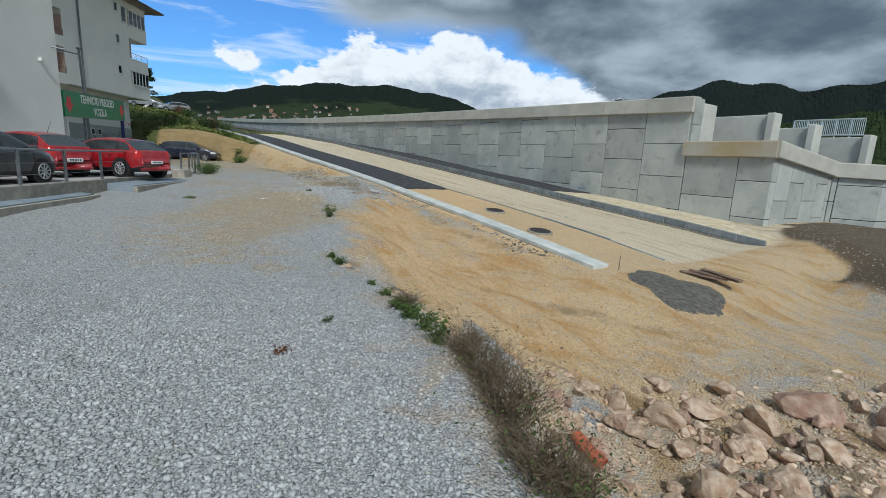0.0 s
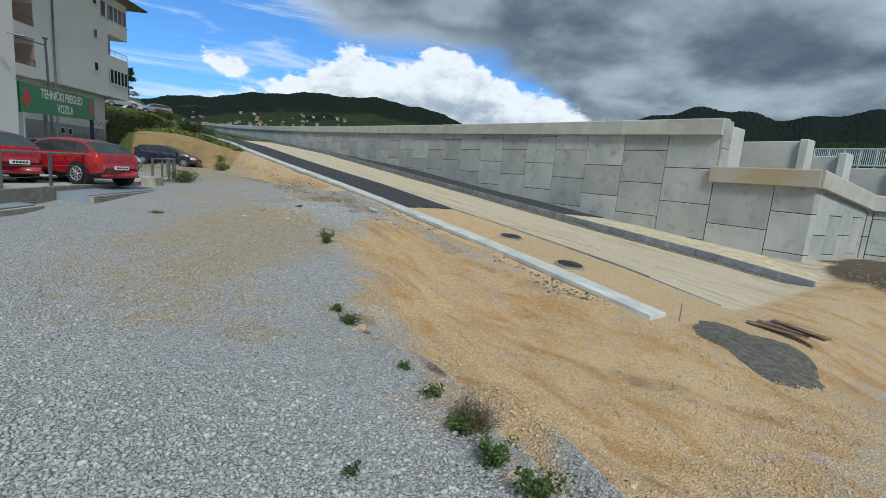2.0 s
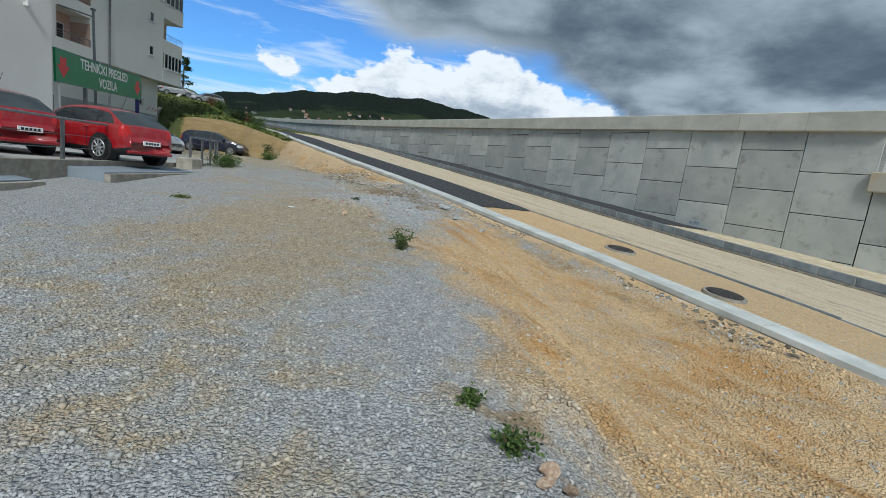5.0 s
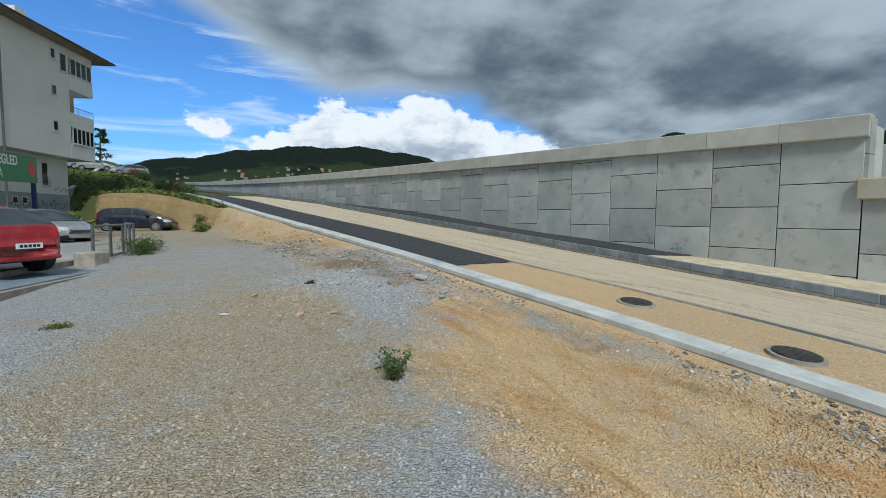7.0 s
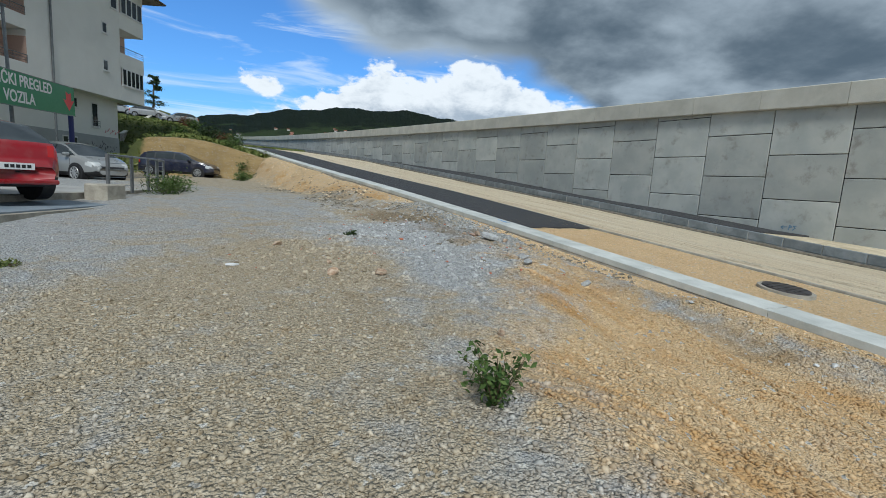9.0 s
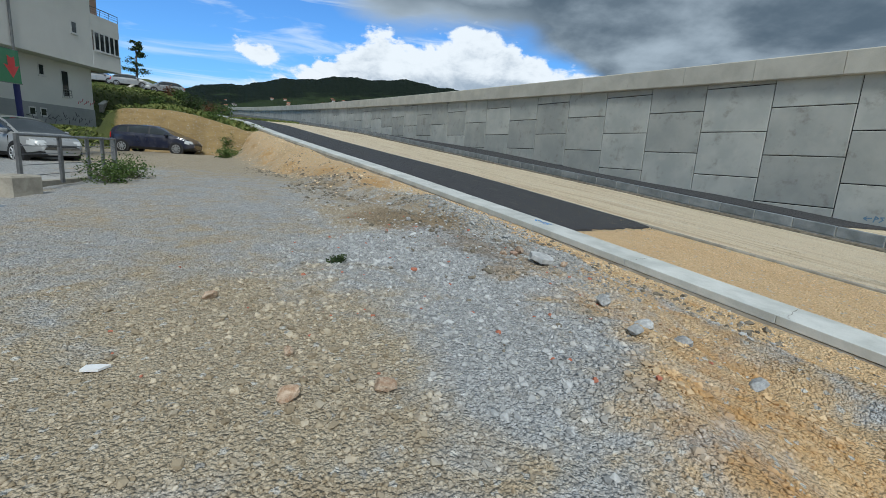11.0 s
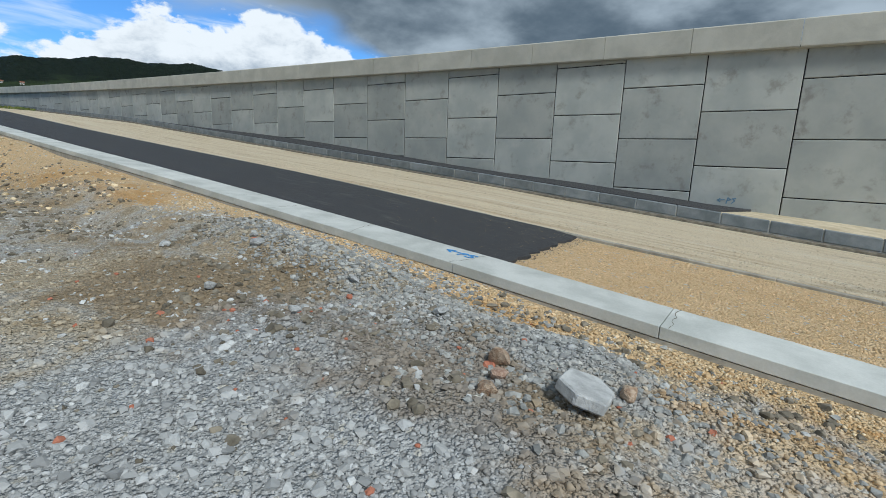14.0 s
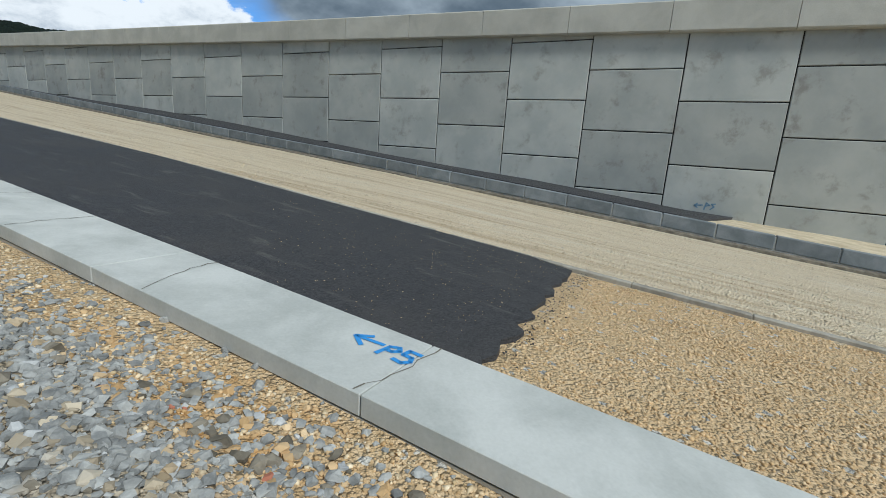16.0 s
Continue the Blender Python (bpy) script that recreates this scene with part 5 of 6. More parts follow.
    part("antenna", rodded((-0.45 * L, 0, ant - 0.01), (-0.45 * L - 0.22, 0, ant + 0.38), 0.008, 0.004, 5), M_TRIM, t)
    return t


RED = paint("red_paint", (0.29, 0.004, 0.010))
DARK = paint("dark_grey_paint", (0.035, 0.042, 0.05))
NAVY = paint("dark_blue_paint", (0.012, 0.015, 0.035))
SILVER = paint("silver_paint", (0.26, 0.27, 0.275))
car(pose(-12.4, 11.8, 0.41, 0, 0, 96), "hatch", 3.95, 1.68, 1.47, DARK, "dark grey hatchback parked along the fence")
car(pose(-14.75, 15.9, 0.41, 0, 0, 168), "hatch", 4.0, 1.68, 1.50, RED, "older red hatchback parked nose to the hall", 0.30, -0.74)
car(pose(-13.25, 17.9, 0.41, 0, 0, 168), "hatch", 4.06, 1.75, 1.46, RED, "glossy red hatchback parked beside the fence end", 0.335, -0.80)
car(pose(-19.3, 27.6, 0.41, 0, 0, -14), "mpv", 4.05, 1.72, 1.5, SILVER, "silver hatchback parked behind the wire fence")
car(pose(-23.4, 28.9, 0.41, 0, 0, -10), "sedan", 4.3, 1.72, 1.45, paint("champagne_paint", (0.27, 0.26, 0.235)), "champagne saloon parked behind the silver hatchback")
car(pose(-22.2, 38.65, 0.62, 0, 0, 10), "mpv", 4.45, 1.80, 1.56, NAVY, "dark blue people carrier parked at the cut bank")
for x, y, a, mat, lb in ((-44.9, 67.2, 20, SILVER, "silver car parked up on the hillside road"), (-40.6, 66.6, -130, SILVER, "pale blue car parked on the grassy slope"), (-48.6, 67.0, 15, SILVER, "white car parked on the hillside road")):
    car(pose(x, y, float(ground_z(x, y)) - 0.02, 0, 0, a), "hatch", 4.2, 1.75, 1.5, mat, lb)

# ---- stair wall on the hillside ----
stair = thing("stair_wall", Matrix(), "sloping concrete stair wall on the grassy hillside", "wall", kind="structure")
a, b = Vector((-40.6, 57.0, 0)), Vector((-45.4, 69.3, 0))
za, zb2 = float(ground_z(a.x, a.y)), float(ground_z(b.x, b.y))
part("wall", prism(bmesh.new(), [[p + Vector((-0.2, 0, z - 1.2)), p + Vector((0.2, 0, z - 1.2)), p + Vector((0.2, 0, z + 0.8)), p + Vector((-0.2, 0, z + 0.8))] for p, z in ((a, za), (b, zb2))]), M_FOOT, stair)
part("coping", prism(bmesh.new(), [[p + Vector((-0.25, 0, z + 0.8)), p + Vector((0.25, 0, z + 0.8)), p + Vector((0.25, 0, z + 0.92)), p + Vector((-0.25, 0, z + 0.92))] for p, z in ((a, za), (b, zb2))]), M_CAP, stair)


# ---- far hills ----
def hill(name, r0, r1, az0, az1, profile, mat, label, seed, bumps=1.0, foot=2.0, field=0.0):
    """A hillside between two distances; profile gives its skyline in degrees over the horizon by bearing."""
    rng = np.random.default_rng(seed)
    na, nr = 700, 44
    a = np.linspace(az0, az1, na)
    t = np.linspace(0, 1, nr)
    Aa, T = np.meshgrid(a, t)
    R = r0 + (r1 - r0) * T
    top = np.tan(np.radians(profile(Aa))) * r1
    Z = foot + (top - foot) * np.sin(T * math.pi / 2) ** 1.25
    wob = np.zeros_like(Z)
    for f, amp in ((0.35, 0.8), (0.9, 0.7), (2.3, 0.4), (5.0, 0.35), (9.0, 0.35), (15.0, 0.35)):
        for _ in range(3):
            p, q = rng.uniform(0, 6.28, 2)
            wob += amp * np.sin(f * Aa + p + 2.0 * np.sin(T * 4 + q)) * np.cos(T * f * 1.3 + q)
    Z += wob * bumps * T * 0.8 + rng.uniform(-2.0, 3.4, Z.shape) * bumps * T
    X, Y = -R * np.sin(np.radians(Aa)), R * np.cos(np.radians(Aa))
    X, Y, Z = (np.vstack([v, v[-1:]]) for v in (X, Y, Z))
    Z[-1] = -20
    idx = lambda i, j: i * na + j
    faces = [(idx(i, j), idx(i, j + 1), idx(i + 1, j + 1), idx(i + 1, j)) for i in range(nr) for j in range(na - 1)]
    me = mesh_from(name, np.stack([X, Y, Z], -1).reshape(-1, 3).tolist(), faces, mat)
    fl = np.vstack([np.clip(field * (1.0 - T / 0.62), 0, 1), np.zeros((1, na))])
    me.attributes.new("field", "FLOAT", "POINT").data.foreach_set("value", fl.astype(np.float32).ravel())
    return tagged(new(name, me), label, "hill", kind="structure")


def skyline_left(a):
    return curve(a, (-28, 0.3), (-12, 2.0), (-5, 6.3), (-1, 8.1), (4, 9.1), (8, 9.45), (13, 9.35), (18, 9.1), (22, 8.5), (28.5, 7.3), (34.5, 6.3), (40, 5.6), (50, 4.2), (75, 1.0)) - 1.75 + 0.12 * np.sin(a * 0.9) + 0.06 * np.sin(a * 2.3)


def skyline_right(a):
    return 0.6 + 7.8 * np.exp(-((a + 32) / 22.0) ** 4) + 0.5 * np.sin(a * 0.42 + 1.0) + 0.2 * np.sin(a * 1.3)


def skyline_near(a):
    return 0.5 + 5.4 * np.exp(-((a + 50) / 24.0) ** 4) + 0.2 * np.sin(a * 0.9)


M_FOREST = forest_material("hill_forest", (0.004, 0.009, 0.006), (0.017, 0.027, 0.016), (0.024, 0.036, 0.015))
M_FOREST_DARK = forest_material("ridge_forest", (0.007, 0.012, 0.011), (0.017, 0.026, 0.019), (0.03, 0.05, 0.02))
M_FOREST_NEAR = forest_material("near_forest", (0.012, 0.022, 0.008), (0.05, 0.075, 0.022), (0.05, 0.07, 0.022))
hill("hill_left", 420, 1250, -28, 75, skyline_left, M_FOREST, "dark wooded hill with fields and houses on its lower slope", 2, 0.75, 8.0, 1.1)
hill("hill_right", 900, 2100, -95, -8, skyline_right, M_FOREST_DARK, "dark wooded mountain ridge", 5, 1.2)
hill("hill_woods", 240, 620, -100, -30, skyline_near, M_FOREST_NEAR, "green wooded slope below the ridge", 8, 0.7)


def cottage(m, wall_mat, roof_mat, w, d, h):
    t = thing("house", m, "small far house with a pitched roof", "house", "houses on the hill")
    part("wall", boxed(-w / 2, w / 2, -d / 2, d / 2, -3, h), wall_mat, t)
    part("roof", prism(bmesh.new(), [[(x, -d / 2 - 0.5, h), (x, d / 2 + 0.5, h), (x, 0, h + d * 0.42)] for x in (-w / 2 - 0.5, w / 2 + 0.5)]), roof_mat, t)
    for x in (-w / 4, w / 4):
        part("window", boxed(x - 0.6, x + 0.6, -d / 2 - 0.05, -d / 2 + 0.05, h * 0.35, h * 0.7), M_GLASS, t)


M_TILE = surface("roof_tiles", (0.26, 0.10, 0.06), (0.36, 0.17, 0.11), 0.5, 3, 0.8)
M_HOUSE = surface("house_render", (0.62, 0.60, 0.55), (0.72, 0.70, 0.66), 0.2, 3, 0.9, vary=0.15)
rng = random.Random(21)
bpy.context.view_layer.update()
hl = bpy.data.objects["hill_left"].data
for i in range(110):
    az_i = rng.choice((8, 13, 17, 21, 24, 28, 32)) + rng.gauss(0, 1.6)
    tt = rng.triangular(0.10, 0.34, 0.18)
    R_i = 420 + 830 * tt
    zt = 8.0 + (math.tan(radians(float(skyline_left(np.array(az_i))))) * 1250 - 8.0) * math.sin(tt * math.pi / 2) ** 1.25
    k = rng.uniform(0.22, 0.4)
    cottage(Matrix.Translation((-R_i * math.sin(radians(az_i)), R_i * math.cos(radians(az_i)), zt - 0.3)) @ Matrix.Rotation(radians(az_i + rng.uniform(-50, 50)), 4, "Z"), M_HOUSE, M_TILE if i % 3 else M_ROOF, 9 * k, 7.5 * k, 5 * k)


# ---- plants ----
def leaves(bm, centre, radius, n, size, rng, flat=1.0):
    """Small folded leaves round a point."""
    for _ in range(n):
        v = Vector((rng.gauss(0, 1), rng.gauss(0, 1), rng.gauss(0, 1) * flat))
        p = Vector(centre) + v * radius * 0.5
        m = Euler((rng.uniform(-1.2, 1.2), rng.uniform(-1.2, 1.2), rng.uniform(0, 6.3))).to_matrix()
        s = size * rng.uniform(0.6, 1.3)
        q = [p + m @ Vector(c) * s for c in ((0, -0.5, 0), (0.28, 0, 0.08), (0, 0.6, 0), (-0.28, 0, 0.08))]
        bm.faces.new([bm.verts.new(c) for c in q])


def weed(x, y, h, w, seed, n, mat, label, dry=False, leaf=0.035, stems=9):
    rng = random.Random(seed)
    t = thing("weed", Matrix.Translation((x, y, float(ground_z(x, y)) - 0.01)), label, "weed", "weeds in the gravel")
    bs, bl = bmesh.new(), bmesh.new()
    for _ in range(stems):
        a, r = rng.uniform(0, 6.28), rng.uniform(0.2, 1) * w
        mid = Vector((math.cos(a) * r * 0.5, math.sin(a) * r * 0.5, h * rng.uniform(0.3, 0.55)))
        tip = Vector((math.cos(a) * r, math.sin(a) * r, h * rng.uniform(0.55, 1.0)))
        rod(bs, (0, 0, 0), mid, 0.006, 0.004, 4), rod(bs, mid, tip, 0.004, 0.002, 4)
        for k in (0.3, 0.6, 1.0):
            leaves(bl, Vector((0, 0, 0)).lerp(mid, k), 0.06, n, leaf, rng)
            leaves(bl, mid.lerp(tip, k), 0.05, n, leaf, rng)
    part("stem", bs, M_TWIG, t)
    part("foliage", bl, mat, t)


weed(-3.2, 12.46, 0.34, 0.24, 1, 5, M_LEAF, "straggly green weed growing in the gravel", leaf=0.045, stems=14)
weed(-1.69, 7.6, 0.14, 0.15, 2, 5, M_LEAF, "low green weed beside pale stones", stems=12)
weed(-1.95, 8.0, 0.09, 0.1, 3, 5, M_LEAF, "low green weed beside pale stones")
weed(-8.1, 14.2, 0.05, 0.2, 9, 4, M_GRASS, "low tuft of dry yellowish weed on the gravel", stems=16)
weed(-5.42, 17.62, 0.05, 0.12, 4, 5, M_PINE, "dark green tuft flat on the gravel", stems=14)
weed(-1.29, 3.9, 0.035, 0.06, 7, 2, M_RUST, "withered russet leaves lying on the gravel")
weed(-1.1, 4.75, 0.03, 0.05, 8, 2, M_PINE, "small dark weed in the gravel")
for i, (x, y) in enumerate(((-0.9, 6.4), (-0.62, 5.85), (-0.38, 5.3), (-0.2, 4.9), (0.0, 4.5), (0.15, 4.2))):
    weed(x, y, (0.05, 0.09, 0.14, 0.2, 0.26, 0.26)[i], (0.06, 0.09, 0.12, 0.16, 0.16, 0.16)[i], 30 + i, (3, 5, 6, 8, 8, 8)[i], M_LEAF, "green weeds growing along the shallow trench", stems=9)


def brush(x, y, h, w, seed, green):
    """A tangle of dry stalks with some green at its foot."""
    rng = random.Random(seed)
    t = thing("dry_bush", Matrix.Translation((x, y, float(ground_z(x, y)) - 0.03)), "tangled grey-brown dry bush in the trench", "bush", "dry bushes in the trench")
    bs = bmesh.new()
    for _ in range(150):
        a, r = rng.uniform(0, 6.28), w * math.sqrt(rng.random())
        base = Vector((math.cos(a) * r * 0.5, math.sin(a) * r * 0.5, 0))
        tip = base + Vector((rng.gauss(0, w * 0.45), rng.gauss(0, w * 0.45), h * rng.uniform(0.4, 1.0)))
        mid = base.lerp(tip, 0.5) + Vector((rng.gauss(0, 0.04), rng.gauss(0, 0.04), 0.03))
        rod(bs, base, mid, 0.0035, 0.0025, 3), rod(bs, mid, tip, 0.0025, 0.0012, 3)
        for _ in range(3):
            q = mid.lerp(tip, rng.random())
            rod(bs, q, q + Vector((rng.gauss(0, 0.07), rng.gauss(0, 0.07), rng.uniform(0, 0.1))), 0.0016, 0.0008, 3)
    part("brushwood", bs, M_TWIG, t)
    bl = bmesh.new()
    leaves(bl, (0, 0, h * 0.55), w * 1.1, 420, 0.022, rng)
    part("withered_leaves", bl, M_TWIG, t)
    bl = bmesh.new()
    leaves(bl, (0, 0, 0.10), w * 1.2, green, 0.035, rng, 0.4)
    part("green_leaves", bl, M_LEAF, t)


for i, (x, y, h, w, g) in enumerate(((0.92, 2.6, 0.6, 0.4, 420), (0.78, 3.15, 0.6, 0.38, 260), (0.6, 3.7, 0.55, 0.34, 200), (0.42, 4.15, 0.45, 0.28, 160), (1.05, 2.1, 0.55, 0.4, 420), (-0.3, 5.4, 0.25, 0.2, 50), (1.15, 2.75, 0.45, 0.3, 200))):
    brush(x, y, h * 0.7, w * 0.9, 50 + i, g)


def shrub(x, y, h, w, seed, mat, label, n=900, size=0.07, name="shrub"):
    rng = random.Random(seed)
    t = thing(name, Matrix.Translation((x, y, float(ground_z(x, y)) - 0.05)), label, "shrub", "shrubs")
    bs, bl = bmesh.new(), bmesh.new()
    k = 14
    for i in range(k):
        a, r = rng.uniform(0, 6.28), w * rng.uniform(0.2, 1.0)
        tip = Vector((math.cos(a) * r, math.sin(a) * r, h * rng.uniform(0.4, 1.0)))
        rod(bs, (0, 0, 0), tip, 0.03 * h, 0.008 * h, 5)
        leaves(bl, tip, w * 0.55, n // (2 * k), size, rng), leaves(bl, tip * 0.6, w * 0.6, n // (2 * k), size, rng)
    part("stem", bs, M_BARK, t)
    part("foliage", bl, mat, t)


shrub(-12.2, 22.7, 0.5, 0.5, 1, M_LEAF, "low green shrub spilling over the lot edge by the fence", 1500, 0.06)
shrub(-12.6, 23.9, 0.4, 0.45, 2, M_LEAF, "low green shrub spilling over the lot edge by the fence", 1000, 0.06)
rng = random.Random(5)
for i in range(16):
    x = -33 + i * 0.95 + rng.uniform(-0.6, 0.6)
    y = 46 + rng.uniform(-2.0, 9)
    s_i, d_i = to_sd(x, y)
    if d_i < 14.5 or i % 4 == 3:
        continue
    shrub(x, y, rng.uniform(0.5, 1.0), rng.uniform(0.4, 0.8), 60 + i, (M_RUST, M_LEAF, M_PINE)[(0, 1, 1, 0, 2)[i % 5]], ("russet autumn shrub on the bank", "green shrub on the grassy bank", "dark green shrub on the grassy bank")[(0, 1, 1, 0, 2)[i % 5]], 700, 0.16)
for i, (x, y, h, w) in enumerate(((-39.0, 65.5, 1.2, 0.7), (-37.2, 64.0, 1.3, 0.8), (-35.6, 64.5, 1.1, 0.7), (-33.0, 63.0, 1.2, 1.0), (-31.2, 62.5, 1.5, 0.9))):
    shrub(x, y, h, w, 120 + i, M_LEAF if i % 3 else M_RUST, "green shrub on the hillside" if i % 3 else "russet autumn shrub on the hillside", 900, 0.17)
for i, (s_i, d_i) in enumerate(((30.5, 13.4), (32.2, 13.2), (34.5, 13.6), (37.5, 13.8), (29.0, 13.8))):
    p = plan(s_i, d_i)
    shrub(p.x, p.y, 0.4, 0.5, 90 + i, M_LEAF, "green shrub at the edge of the road bank", 500, 0.10)


def tree(x, y, h, w, seed, mat, label, conifer=False):
    rng = random.Random(seed)
    t = thing("tree", Matrix.Translation((x, y, float(ground_z(x, y)) - 0.1)), label, "tree", "trees on the hillside")
    bt, bl = bmesh.new(), bmesh.new()
    top = Vector((rng.gauss(0, 0.1), rng.gauss(0, 0.1), h))
    rod(bt, (0, 0, 0), top * 0.5, 0.03 * h, 0.02 * h, 8), rod(bt, top * 0.5, top, 0.02 * h, 0.004 * h, 6)
    part("trunk", bt, M_BARK, t)
    bb = bmesh.new()
    for i in range(34):
        f = rng.uniform(0.28, 0.98)
        a = rng.uniform(0, 6.28)
        r = w * (1.15 - f) ** (0.7 if conifer else 0.4) * rng.uniform(0.5, 1.0)
        base = top * f
        tip = base + Vector((math.cos(a) * r, math.sin(a) * r, r * (0.15 if conifer else 0.5)))
        rod(bb, base, tip, 0.007 * h, 0.002 * h, 4)
        for k in (0.45, 0.75, 1.0):
            leaves(bl, base.lerp(tip, k), r * 0.42, 26, 0.035 * h, rng, 0.45)
    part("limb", bb, M_BARK, t)
    part("crown", bl, mat, t)


tree(-47.5, 71.5, 5.6, 1.9, 1, M_PINE, "slim dark pine standing alone on the hillside", True)
for i in range(10):
    x, y = -62 + i * 6.5 + random.Random(i).uniform(-2, 2), 98 + random.Random(i + 40).uniform(-6, 25)
    s_i, d_i = to_sd(x, y)
    if d_i > 14:
        tree(x, y, random.Random(i + 9).uniform(2.0, 3.6), 1.5, 20 + i, M_LEAF, "small leafy tree on the hillside")


# ---- loose stone ----
def stones_mesh(name, pts, sizes, mat, seed, flat=0.7, small=False):
    """Many crushed stones in one mesh: angular lumps with jittered corners, turned at random."""
    rng = np.random.default_rng(seed)
    n = len(pts)
    if small:
        body = np.array([(1, 0, 0), (-1, 0, 0), (0, 1, 0), (0, -1, 0), (0, 0, 1), (0, 0, -1)], float) * 1.2
        polys = np.array([(0, 2, 4), (2, 1, 4), (1, 3, 4), (3, 0, 4), (2, 0, 5), (1, 2, 5), (3, 1, 5), (0, 3, 5)])
    else:
        corners = [(x * 0.8, y * 0.8, z * 0.8) for x in (-1, 1) for y in (-1, 1) for z in (-1, 1)]
        sides = [(0, 1, 3, 2), (4, 6, 7, 5), (0, 4, 5, 1), (2, 3, 7, 6), (0, 2, 6, 4), (1, 5, 7, 3)]
        body = np.array(corners + [(-1.1, 0, 0), (1.1, 0, 0), (0, -1.1, 0), (0, 1.1, 0), (0, 0, -1.1), (0, 0, 1.1)], float)
        polys = np.array([(q[i], q[(i + 1) % 4], 8 + k) for k, q in enumerate(sides) for i in range(4)])
    nv, ns = len(body), polys.shape[1]
    v = body[None] * 0.5 + rng.uniform(-0.2, 0.2, (n, nv, 3))
    v *= rng.uniform(0.75, 1.2, (n, 1, 3)) * sizes[:, None, None]
    q = rng.normal(size=(n, 4))
    q /= np.linalg.norm(q, axis=1, keepdims=True)
    w, x, y, z = q.T
    R = np.stack([np.stack([1 - 2 * (y * y + z * z), 2 * (x * y - z * w), 2 * (x * z + y * w)], -1), np.stack([2 * (x * y + z * w), 1 - 2 * (x * x + z * z), 2 * (y * z - x * w)], -1), np.stack([2 * (x * z - y * w), 2 * (y * z + x * w), 1 - 2 * (x * x + y * y)], -1)], 1)
    v = np.einsum("nij,nkj->nki", R, v)
    v[:, :, 2] *= flat
    v += pts[:, None, :]
    faces = (polys[None] + (np.arange(n) * nv)[:, None, None]).reshape(-1, ns)
    me = bpy.data.meshes.new(name)
    me.vertices.add(n * nv)
    me.vertices.foreach_set("co", v.astype(np.float32).ravel())
    me.loops.add(faces.size)
    me.loops.foreach_set("vertex_index", faces.astype(np.int32).ravel())
    me.polygons.add(len(faces))
    me.polygons.foreach_set("loop_start", np.arange(0, faces.size, ns, dtype=np.int32))
    me.update(calc_edges=True)
    if small:
        me.shade_smooth()
    else:
        me.shade_flat()
    me.materials.append(mat)
    return me


def scatter(name, n, box_xy, accept, lo, hi, mat, label, category, seed, sink=0.25, fz=None):
    rng = np.random.default_rng(seed)
    x = rng.uniform(box_xy[0], box_xy[1], n)
    y = rng.uniform(box_xy[2], box_xy[3], n)
    keep = rng.random(n) < accept(x, y)
    x, y = x[keep], y[keep]
    size = lo * (hi / lo) ** (rng.random(len(x)) ** 2.3) * np.where(y > 14, 0.8, 1.0)
    z = (ground_z if fz is None else fz)(x, y) + size * (0.5 - sink) * 0.5
    small = hi < 0.05
    me = stones_mesh(name, np.stack([x, y, z], -1), size, mat, seed, small=small)
    for k, v in zones_at(x, y).items():
        me.attributes.new(k, "FLOAT", "POINT").data.foreach_set("value", np.repeat(v, 6 if small else 14).astype(np.float32))
    tagged(new(name, me), label, category, kind="stuff")


def is_grey(x, y):
    s, d = to_sd(x, y)
    e = edge_d(s)
    yard = sm(d - e + 1.2 * (patchy(x, y, 2.0, 31) - 0.5), -0.5, 0.7) * (1 - 0.75 * sm(y, 6, 9) * (patchy(x, y, 1, 3) > 0.52))
    rub = sm(e - d, -0.2, 0.3) * sm(s, 4.5, 7) * sm(d - kerb_d(s) - 0.55, 0.1, 0.4) * (patchy(x, y, 2, 4) > 0.42) * (1 - sm(s, 11, 16))
    near = 1 / (1 + (np.maximum(np.hypot(x + 2, (y - 9) * 0.35) - 3.5, 0) / 2.0) ** 2)
    return np.clip((yard + rub) * near, 0, 1) * (x > -11)


def on_yard(x, y):
    s, d = to_sd(x, y)
    out = sm(d - kerb_d(np.clip(s, -4, 90)) - 0.6, 0.0, 0.1)
    near = 1 / (1 + (np.maximum(np.abs(x + 0.6 + 0.22 * y) - 2.3, 0) / 1.7) ** 2) * (1 - sm(y, 19, 26))
    return out * near * (x > -11) * (0.45 + 0.55 * patchy(x, y, 1.6, 3)) * (1 - 0.5 * sm(edge_d(s) - d, 0, 0.6) * (s < 3))


scatter("gravel", 350000, (-10, 4.0, 0.9, 27), on_yard, 0.014, 0.042, M_STONE, "loose crushed grey and tan stone over the yard", "gravel", 1)


def first_steps(x, y):
    s, d = to_sd(x, y)
    return sm(d - edge_d(s), -0.1, 0.3) * (1 - sm(y, 4.0, 6.5))


scatter("gravel", 45000, (-3.6, 0.7, 1.2, 6.5), first_steps, 0.018, 0.048, M_STONE, "thick layer of crushed grey stone on the yard", "gravel", 22)


def kerb_foot(x, y):
    s, d = to_sd(x, y)
    k = kerb_d(s) + 0.62
    return (s > 3.5) * (s < 12) * sm(d - k, 0.0, 0.05) * (1 - sm(d - k - 0.22 * np.sin(s * 1.7), 0.25, 0.75))


scatter("gravel", 70000, (-7.5, 0.5, 16.5, 25.5), kerb_foot, 0.014, 0.038, M_PEB_ORANGE, "cream chippings spilled along the foot of the kerb", "gravel", 23)


def grey_pile(x, y):
    s, d = to_sd(x, y)
    return np.exp(-(((s - 8.0) / 1.3) ** 2 + ((d - 12.2) / 0.42) ** 2)) + 0.5 * np.exp(-(((s - 5.8) / 1.2) ** 2 + ((d - 12.6) / 0.5) ** 2))


